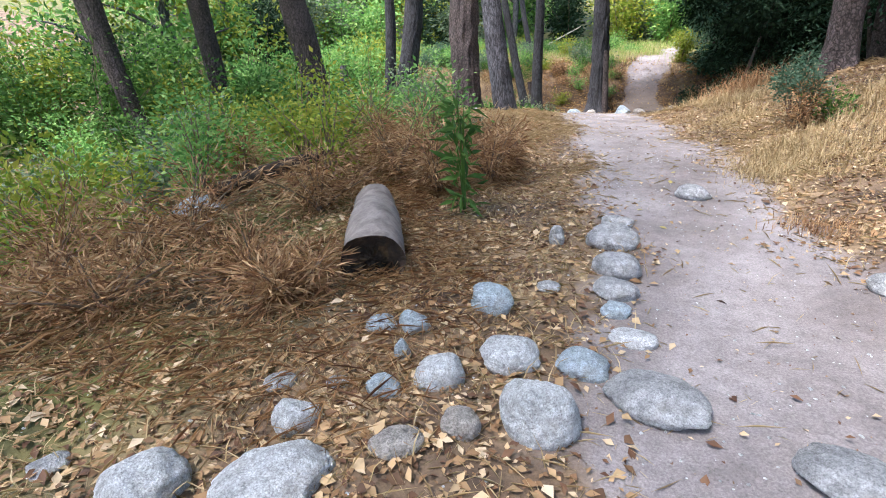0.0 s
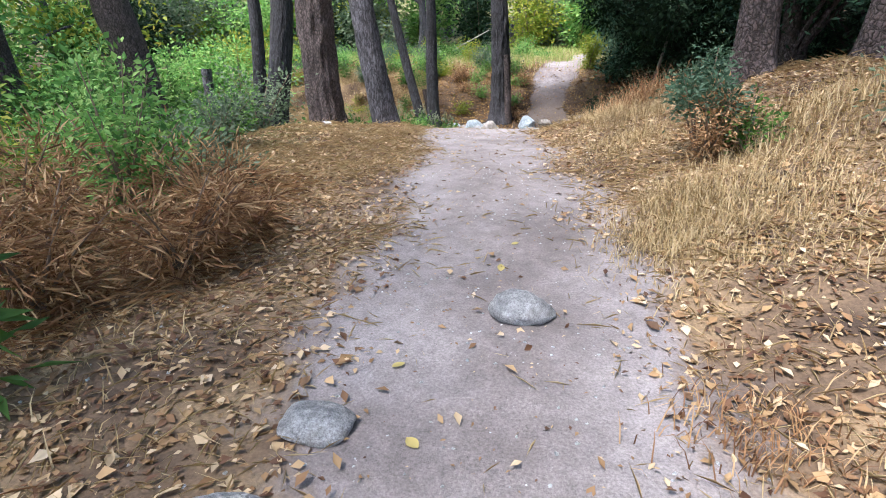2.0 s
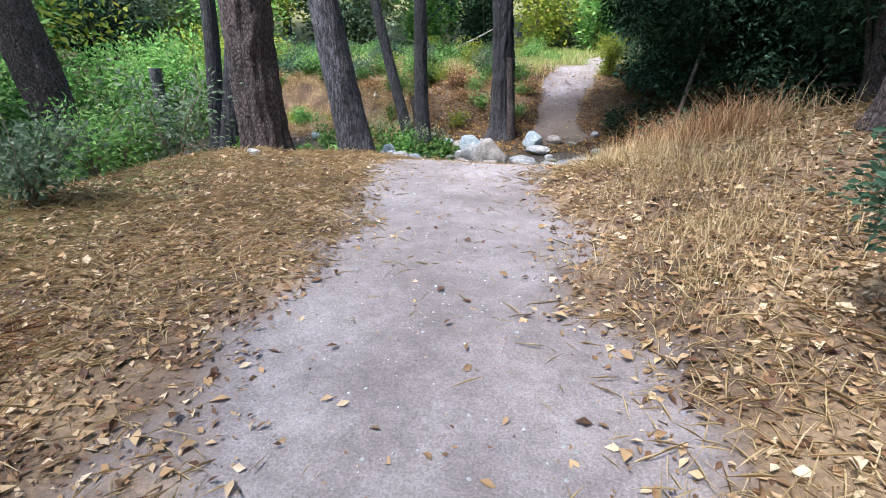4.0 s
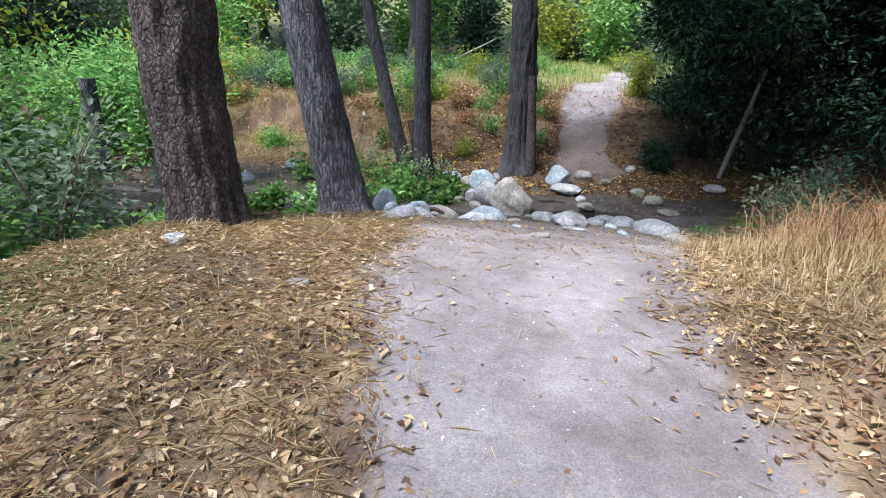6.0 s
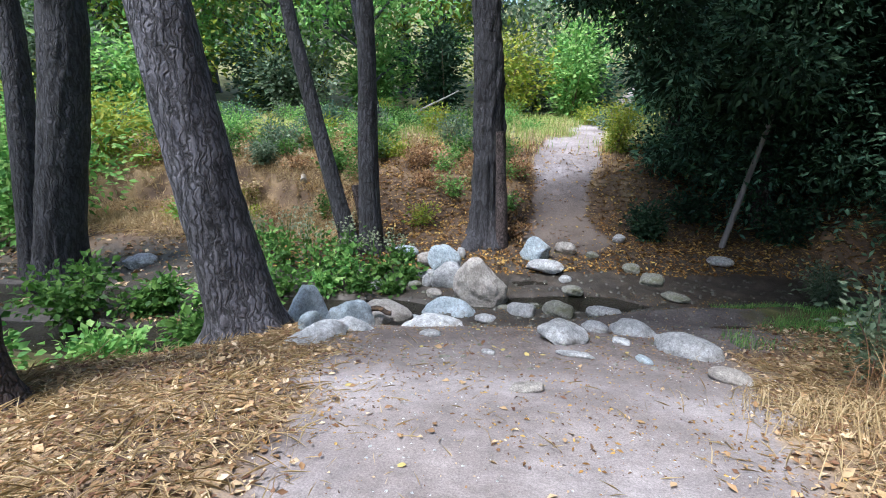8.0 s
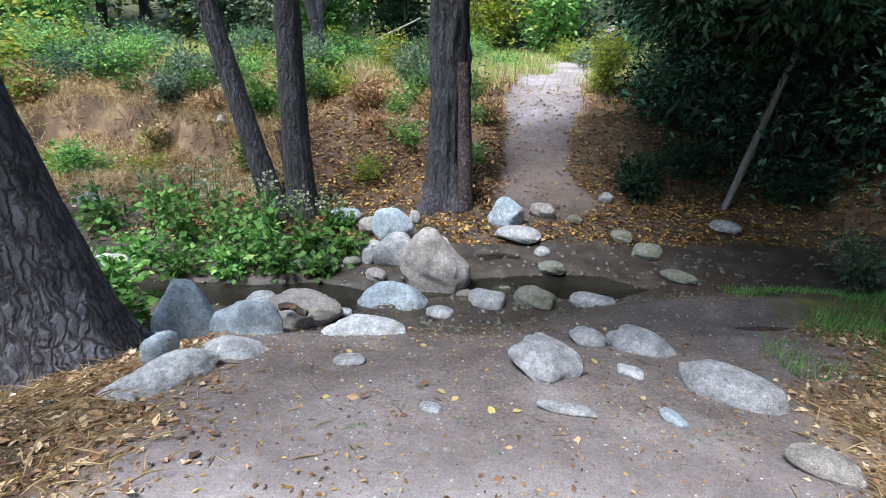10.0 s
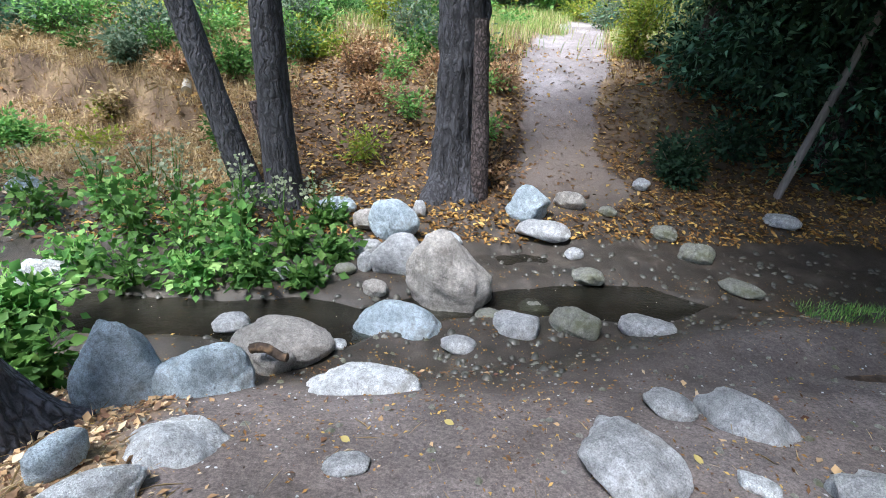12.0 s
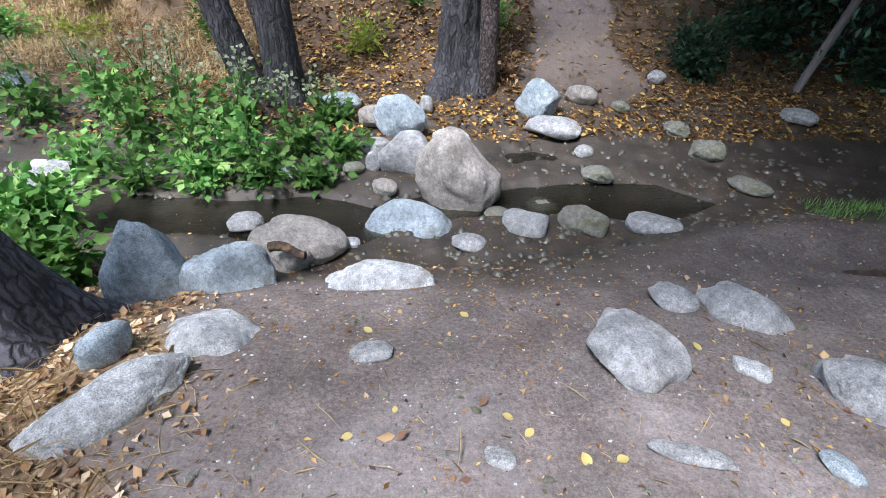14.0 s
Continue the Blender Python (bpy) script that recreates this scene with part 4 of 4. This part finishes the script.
for q in range(9):
    x, y = g.uniform(3.4, 10), g.uniform(27.5, 32)
    shrub(x, y, 1.6, 0.9, (YELLOWISH, FRESH, SAGE)[q % 3], 900, 0.1, "green and yellow weeds in the meadow", low=0.02, name="weed_clump", group="weeds in the meadow", category="plant")
for q in range(26):
    x, y = -22 + 1.35 * q + g.uniform(-0.8, 0.8), 32 + g.uniform(-2, 3) - 5 * (q < 8)
    shrub(x, y, g.uniform(3.0, 4.6), g.uniform(2.6, 5.2), (FRESH, FRESH, TEAL, DARK, YELLOWISH, SAGE)[q % 6], 2600, 0.22, ("fresh green bush", "bright green bush", "blue-green bush", "dark bush", "yellow-green bush", "pale bush")[q % 6] + " behind the meadow", low=0.0, group="bushes behind the meadow")
for x, y, w, h in ((-6.2, 21.6, 1.6, 1.0), (-8.3, 22.2, 2.2, 1.5), (-10.5, 22.5, 2.4, 1.6), (-5.0, 20.6, 0.9, 0.6), (-6.0, 19.4, 1.0, 0.6), (-3.6, 20.9, 0.9, 0.6)):
    shrub(x, y, w, h, (FRESH, SAGE, GREEN)[int(g.integers(0, 3))], 1500, 0.08, "leafy green bush on the far bank", low=0.02, group="bushes on the far bank")
for x, y, w, h in ((-1.2, 20.6, 0.9, 0.45), (-0.6, 21.2, 1.1, 0.5), (-2.6, 20.3, 0.9, 0.45), (-3.1, 19.5, 0.8, 0.4), (0.5, 21.2, 0.7, 0.45), (-1.9, 21.3, 1.1, 0.5), (-4.3, 19.3, 0.9, 0.4)):
    shrub(x, y, w, h, RUST, 900, 0.055, "dead rust-brown brush on the far bank", low=0.02, wide_leaf=0.2, name="dry_brush", group="dead brush on the far bank")

for q in range(64):
    x, y = g.uniform(-9.0, 0.4), g.uniform(18.9, 22.2) if q < 24 else g.uniform(20.4, 22.4)
    shrub(x, y, g.uniform(0.5, 1.0), g.uniform(0.25, 0.7), (FRESH, YELLOWISH, STRAW, RUST, GREEN)[q % 5], 420, 0.07, ("fresh green weeds", "yellowing weeds", "dry straw weeds", "dead brown weeds", "low green weeds")[q % 5] + " on the far bank", low=0.02, name="weed_clump", group="weeds on the far bank", category="plant")

# straw tufts
for x, y, w, h, c in ((2.15, 5.15, 0.5, 0.16, 700), (2.6, 6.0, 0.6, 0.26, 700), (3.1, 6.6, 0.8, 0.40, 900), (2.9, 5.4, 0.7, 0.28, 700), (3.5, 7.2, 0.8, 0.4, 800), (2.0, 7.6, 0.5, 0.22, 500), (2.2, 8.3, 0.6, 0.32, 700), (1.9, 9.3, 0.5, 0.22, 500), (2.5, 9.4, 0.7, 0.42, 800),
                      (2.1, 10.5, 0.6, 0.35, 700), (2.5, 11.2, 0.7, 0.55, 900), (2.2, 11.9, 0.6, 0.45, 800), (2.8, 12.3, 0.7, 0.6, 900), (3.2, 11.2, 0.7, 0.6, 800), (1.7, 11.0, 0.5, 0.18, 500), (2.0, 12.8, 0.5, 0.28, 500), (1.98, 5.5, 0.4, 0.26, 900), (2.1, 6.0, 0.35, 0.3, 800), (2.25, 5.7, 0.5, 0.3, 900)):
    dry_tuft(x, y, w * 1.6, h * 0.62, int(c * 0.9), STRAW, "tuft of dry straw-coloured grass on the bank", group="dry grass tufts")
for x, y, w, h, c in ((2.75, 10.6, 0.6, 0.6, 700), (2.6, 12.0, 0.7, 0.7, 700), (3.0, 12.9, 0.7, 0.6, 700), (1.9, 3.9, 0.4, 0.14, 300)):
    dry_tuft(x, y, w * 1.3, h * 0.95, int(c * 1.0), RUST, "tuft of rust-brown dry grass on the bank", group="dry grass tufts")


# ---- dead wood ----
def dead_log(name, a, b, r0, r1, material, label, end=None, category="log", sides=28):
    a, b = np.array(a, float), np.array(b, float)
    s = np.linspace(0, 1, 24)[:, None]
    line = (b - a) * s + np.sin(s * 5) * 0.02 * [0.3, 0.3, 1]
    way = unit(b - a)
    pv, pf = tube(line, np.linspace(r0, r1, 24), sides, 0.16, seed=a[0] * 9)
    root = thing(name, *a, label, category)
    part("stem", mesh("stem", pv, pf, material, True), root)
    for k, (ring, mat) in enumerate(((pv[:sides], end or material), (pv[-sides:], end or material))):
        mid = ring.mean(0)
        inward = way if k == 0 else -way
        hollow = 0.6 * r0 if end else 0.06 * r0
        rims = [mid + (ring - mid) * q + inward * (hollow * (1 - q) ** 0.6 * (0.4 + 1.2 * vnoise(np.arange(sides) * 0.9 + q * 7, np.full(sides, q * 5 + k))[:, None])) for q in (1.0, 0.75, 0.5, 0.25)]
        v = np.concatenate([*rims, (mid + inward * hollow)[None]])
        f = [[q * sides + j, q * sides + (j + 1) % sides, (q + 1) * sides + (j + 1) % sides] for q in range(3) for j in range(sides)]
        f += [[q * sides + j, (q + 1) * sides + (j + 1) % sides, (q + 1) * sides + j] for q in range(3) for j in range(sides)]
        f += [[3 * sides + j, 3 * sides + (j + 1) % sides, 4 * sides] for j in range(sides)]
        part("cut_end", mesh("cut_end", v, f, mat), root, "rotten brown end grain" if end else "")
    return root


dead_log("fallen_log", (-0.92, 2.30, 0.20), (-1.46, 3.52, 0.21), 0.205, 0.165, OLD_WOOD, "weathered grey fallen log with a rotten dark end", ROT)
dead_log("fallen_branch", (-2.95, 3.25, 0.24), (-2.35, 4.25, 0.46), 0.075, 0.06, ROT, "dark rotting branch among dead brush", category="branch")
dead_log("snag", (0.19, 18.98, -1.15), (0.07, 19.0, 1.05), 0.12, 0.075, BARK_BROWN, "broken dead snag beside a live trunk", category="stump")
dead_log("snag", (-9.2, 17.5, -1.3), (-9.2, 17.55, 0.75), 0.18, 0.15, BARK, "broken dead tree stump standing in the creek hollow", category="stump")
dead_log("stump", (-2.27, 18.8, -1.05), (-2.47, 18.85, 0.05), 0.11, 0.09, BARK_BROWN, "brown broken stump between two trees", category="stump")
dead_log("leaning_pole", (4.30, 19.62, -1.05), (4.98, 19.7, 2.35), 0.055, 0.035, OLD_WOOD, "pale bare dead stem leaning in the shade", category="branch")
dead_log("fallen_log", (-4.0, 20.2, float(ground_at(-4.0, 20.2)) + 0.04), (-4.9, 22.3, float(ground_at(-4.9, 22.3)) + 0.06), 0.07, 0.05, PALE_WOOD, "pale bare fallen log on the far bank")
dead_log("stick", (2.55, 15.72, -1.05), (3.5, 15.72, -0.98), 0.05, 0.035, ROT, "dark wet branch lying beside the stream", category="branch", sides=14)
dead_log("stick", (2.12, 5.72, 0.20), (2.85, 5.22, 0.36), 0.022, 0.016, TWIG, "grey-brown stick lying on the dry bank", category="branch", sides=10)
dead_log("stick", (2.4, 6.1, 0.34), (3.1, 6.05, 0.52), 0.02, 0.012, TWIG, "grey-brown stick lying on the dry bank", category="branch", sides=10)
dead_log("dead_branch", (-3.2, 27.5, 1.0), (-1.4, 28.2, 2.0), 0.05, 0.02, PALE_WOOD, "bleached dead branch in the meadow", category="branch", sides=10)
dead_log("dead_branch", (-0.6, 28.4, 1.0), (-0.7, 28.5, 2.2), 0.05, 0.02, PALE_WOOD, "bleached dead branch in the meadow", category="branch", sides=10)
dead_log("bark_piece", (-1.42, 15.62, -0.99), (-1.16, 15.58, -0.99), 0.035, 0.028, ROT, "dark piece of bark lying on a boulder", category="bark", sides=12)


# ---- ground litter, past counting ----
def scatter(count, x0, x1, y0, y1, gen, keep):
    x, y = gen.uniform(x0, x1, count), gen.uniform(y0, y1, count)
    ok = keep(x, y) > gen.random(count)
    return x[ok], y[ok]


def off_trail(x, y):
    hollows = np.exp(-(((x + 1.55) / 0.75) ** 2 + ((y - 1.95) / 0.38) ** 2) ** 2) + np.exp(-(((x + 1.9) / 0.7) ** 2 + ((y - 10.7) / 0.32) ** 2) ** 2)
    return np.clip(1.0 - trail_mask(x, y) * 0.985, 0, 1) * (height(x, y) > -1.3) * (1 - 0.75 * hollows)


def litter(name, count, x0, x1, y0, y1, size, material, label, seed, keep=off_trail, wide=0.5, lift=0.012):
    g = np.random.default_rng(seed)
    x, y = scatter(count, x0, x1, y0, y1, g, keep)
    a = g.random(len(x)) * 6.283
    axis = np.stack([np.cos(a), np.sin(a), g.normal(size=len(x)) * 0.32], 1)
    at = np.stack([x, y, ground_at(x, y) + lift * (0.4 + g.random(len(x)))], 1)
    ob = new(name, leaf_mesh(name, at, axis, (0.4 + 1.1 * g.random(len(x)) ** 1.6) * size * 1.15, material, wide, 0.3, 0.35, g))
    return tagged(ob, label, "leaves", kind="stuff")


def fallen_leaf(x, y):
    """One leaf lying on the trail, curled, with a stalk."""
    g = np.random.default_rng(int(abs(x * 91 + y * 53) * 10))
    a = np.linspace(0, 1, 7)
    half = np.sin(a * np.pi) ** 0.8 * 0.34
    size = g.uniform(0.035, 0.065)
    v = np.concatenate([np.stack([a - 0.5, half, 0.12 + 0.15 * a * a + 0.25 * half], 1), np.stack([a - 0.5, 0 * a, 0.1 + 0.15 * a * a], 1), np.stack([a - 0.5, -half, 0.1 + 0.15 * a * a + 0.2 * half], 1)]) * size
    f = [[r * 7 + q, r * 7 + q + 1, r * 7 + q + 8, r * 7 + q + 7] for r in range(2) for q in range(6)]
    ob = new("fallen_leaf", mesh("fallen_leaf", v, f, LIME, True))
    ob.matrix_world = pose(x, y, float(ground_at(x, y)) - 0.003, g.uniform(-8, 8), g.uniform(-8, 8), g.uniform(0, 360))
    return tagged(ob, "curled yellow-green fallen leaf on the trail", "leaf", "fallen leaves on the trail")


fallen_leaf(-0.39, 14.17)
fallen_leaf(0.08, 14.16)
fallen_leaf(0.50, 13.97)
fallen_leaf(1.26, 14.21)
fallen_leaf(0.36, 13.96)
fallen_leaf(-0.09, 14.95)
fallen_leaf(-0.60, 14.75)
fallen_leaf(0.28, 15.78)
fallen_leaf(0.16, 14.08)
fallen_leaf(1.10, 14.70)
fallen_leaf(-0.56, 14.01)
fallen_leaf(1.06, 5.46)
fallen_leaf(1.00, 5.10)
fallen_leaf(-0.78, 10.03)
fallen_leaf(-0.79, 10.32)
fallen_leaf(0.77, 10.87)
fallen_leaf(-0.98, 8.81)
fallen_leaf(-1.39, 8.81)
fallen_leaf(-0.58, 9.11)
fallen_leaf(0.68, 4.08)
fallen_leaf(0.83, 3.69)
fallen_leaf(-0.34, 11.90)
fallen_leaf(-0.88, 12.87)


def on_trail(x, y):
    return trail_mask(x, y) * 0.9 + 0.1


def bare(x, y):
    return np.clip(1.15 - trail_mask(x, y) * 1.1, 0, 1) * (height(x, y) > -1.3)


def far_bank(x, y):
    return np.clip(1.0 - trail_mask(x, y) * 0.9, 0, 1) * (height(x, y) > -1.24)


litter("leaf_litter", 150000, -4.5, 4.5, -1, 15.8, 0.038, LITTER, "dry brown and tan fallen leaves covering the ground", 11)
litter("tan_leaf_litter", 52000, -4.5, 4.5, -1, 15.6, 0.046, TAN, "large tan and pale fallen leaves lying over the ground", 31, lambda x, y: off_trail(x, y) * (0.25 + 0.75 * smooth(0.3, 0.62, vnoise(x, y, 1.1))), 0.62)
litter("matted_straw", 70000, -4.8, 4.5, 5.0, 14.2, 0.12, STRAW, "matted golden straw over the verges", 32, lambda x, y: off_trail(x, y) * smooth(0.35, 0.6, vnoise(x + 9, y, 0.8)), 0.035, 0.03)
litter("damp_debris", 16000, -2.5, 4.8, 12.0, 17.6, 0.022, GOLD, "damp leaf scraps and wood chips on the muddy trail", 33, lambda x, y: 0.3 + 0.7 * smooth(0.4, 0.65, vnoise(x, y, 2.2)), 0.45, 0.005)
litter("golden_leaf_litter", 90000, -9, 7, 17.4, 23.5, 0.058, GOLD, "golden brown fallen leaves on the far bank", 12, lambda x, y: far_bank(x, y) * (0.12 + 0.88 * smooth(-5.0, -3.2, x)))
litter("bank_straw", 26000, -11, -2.8, 18.4, 23, 0.15, STRAW, "pale dry straw lying on the far bank", 34, far_bank, 0.04, 0.03)
litter("trail_debris", 7000, -2.5, 3.5, -1, 16.5, 0.015, LITTER, "small dry leaf scraps scattered over the trail", 13, on_trail, 0.5, 0.004)
litter("straw_litter", 70000, -4.5, 4.5, -1, 15, 0.10, STRAW, "flattened dry straw lying over the ground", 14, bare, 0.028, 0.02)
litter("far_leaf_litter", 14000, -14, -4.4, 0, 20, 0.09, LITTER, "dry leaves on the floor of the hollow", 15)


def blades(name, count, x0, x1, y0, y1, tall, lean, material, label, seed, keep, wide=0.003):
    g = np.random.default_rng(seed)
    x, y = scatter(count, x0, x1, y0, y1, g, keep)
    at = np.stack([x, y, ground_at(x, y) - 0.01], 1)
    ob = new(name, blade_mesh(name, at, g.uniform(0.4, 1.1, len(x)) * tall, g.uniform(0.5, 1.0, len(x)) * lean, wide, material, g))
    return tagged(ob, label, "grass", kind="stuff")


def patches(x, y):
    return off_trail(x, y) * smooth(0.5, 0.75, vnoise(x, y, 0.9))


blades("dry_grass", 15000, -4.5, 4.5, 0, 13.5, 0.14, 0.98, STRAW, "sparse dry straw-coloured grass", 16, patches)
blades("green_grass", 16000, 2.4, 6.5, 14.6, 17.2, 0.12, 0.7, FRESH, "short green grass beside the stream", 17, lambda x, y: smooth(0.25, 0.6, vnoise(x, y, 1.5)) * (x > right_edge(y) - 0.4) * (height(x, y) > -1.33))
blades("meadow_grass", 34000, -14, 9, 22.4, 32, 0.36, 0.6, MEADOW, "yellow-green meadow grass on the terrace", 18, off_trail, 0.006)
blades("dry_meadow_grass", 16000, -12, 8, 21.8, 30, 0.25, 0.7, STRAW, "dry straw-coloured grass on the terrace", 19, off_trail, 0.006)

litter("rust_twig_litter", 38000, -4.2, 0.3, 0.9, 6.8, 0.12, RUST, "tangle of dead rust-brown stems lying on the ground", 20, lambda x, y: off_trail(x, y) * smooth(0.5, 1.2, left_edge(y) - x) * smooth(0.25, 0.6, vnoise(x, y, 1.3)), 0.022, 0.06)


def pebbles(name, count, x0, x1, y0, y1, size, material, label, seed, keep):
    """Small stones, each a rough six-sided lump half sunk in the ground."""
    g = np.random.default_rng(seed)
    x, y = scatter(count, x0, x1, y0, y1, g, keep)
    k = len(x)
    base = np.array([[1, 0, 0], [0.5, 0.87, 0.1], [-0.5, 0.87, 0], [-1, 0, 0.1], [-0.5, -0.87, 0], [0.5, -0.87, 0.1], [0.5, 0.2, 0.6], [-0.35, 0.35, 0.65], [-0.1, -0.5, 0.55]])
    s = (g.uniform(0.4, 1.0, k) ** 2 * size)[:, None, None]
    v = base[None] * s * g.uniform(0.7, 1.2, (k, 9, 3))
    a = g.random(k)[:, None] * 6.283
    vx, vy = v[..., 0] * np.cos(a) - v[..., 1] * np.sin(a) * 0.75, v[..., 0] * np.sin(a) + v[..., 1] * np.cos(a) * 0.75
    v = np.stack([vx + x[:, None], vy + y[:, None], v[..., 2] + ground_at(x, y)[:, None] - 0.003], -1)
    tri = np.array([[0, 1, 6], [1, 2, 7], [1, 7, 6], [2, 3, 7], [3, 4, 8], [3, 8, 7], [4, 5, 8], [5, 0, 6], [5, 6, 8], [6, 7, 8]])
    f = (np.arange(k)[:, None, None] * 9 + tri[None]).reshape(-1, 3)
    ob = new(name, mesh(name, v.reshape(-1, 3), f, material, False))
    return tagged(ob, label, "gravel", kind="stuff")


pebbles("trail_grit", 12000, -2.5, 3.5, -1, 16, 0.013, STONE["pale"], "small pale grit lying on the trail", 22, lambda x, y: 0.2 + 0.8 * smooth(0.45, 0.7, vnoise(x, y, 1.6)))
pebbles("stream_pebbles", 1700, -8, 5.5, 15.6, 18.4, 0.055, WET_STONE, "dark wet pebbles in the stream bed", 23, lambda x, y: (height(x, y) < -1.06) * 1.0)
pebbles("bank_pebbles", 500, -2, 3.5, 13.5, 17, 0.035, STONE["moss"], "grey pebbles on the stream bank", 24, lambda x, y: 1.0 + 0 * x)

blades("lip_grass", 9000, -11, -3.4, 20.05, 21.3, 0.13, 0.9, STRAW, "dry straw grass along the top of the earth lip", 26, lambda x, y: 1.0 * (y + 0.22 * np.sin(x * 1.3) + 0.08 * np.sin(x * 4.1) > 20.25), 0.004)
blades("dry_bank_grass", 26000, -11, -2.6, 18.6, 22.2, 0.22, 0.95, STRAW, "flattened dry grass on the far bank", 25, off_trail, 0.005)
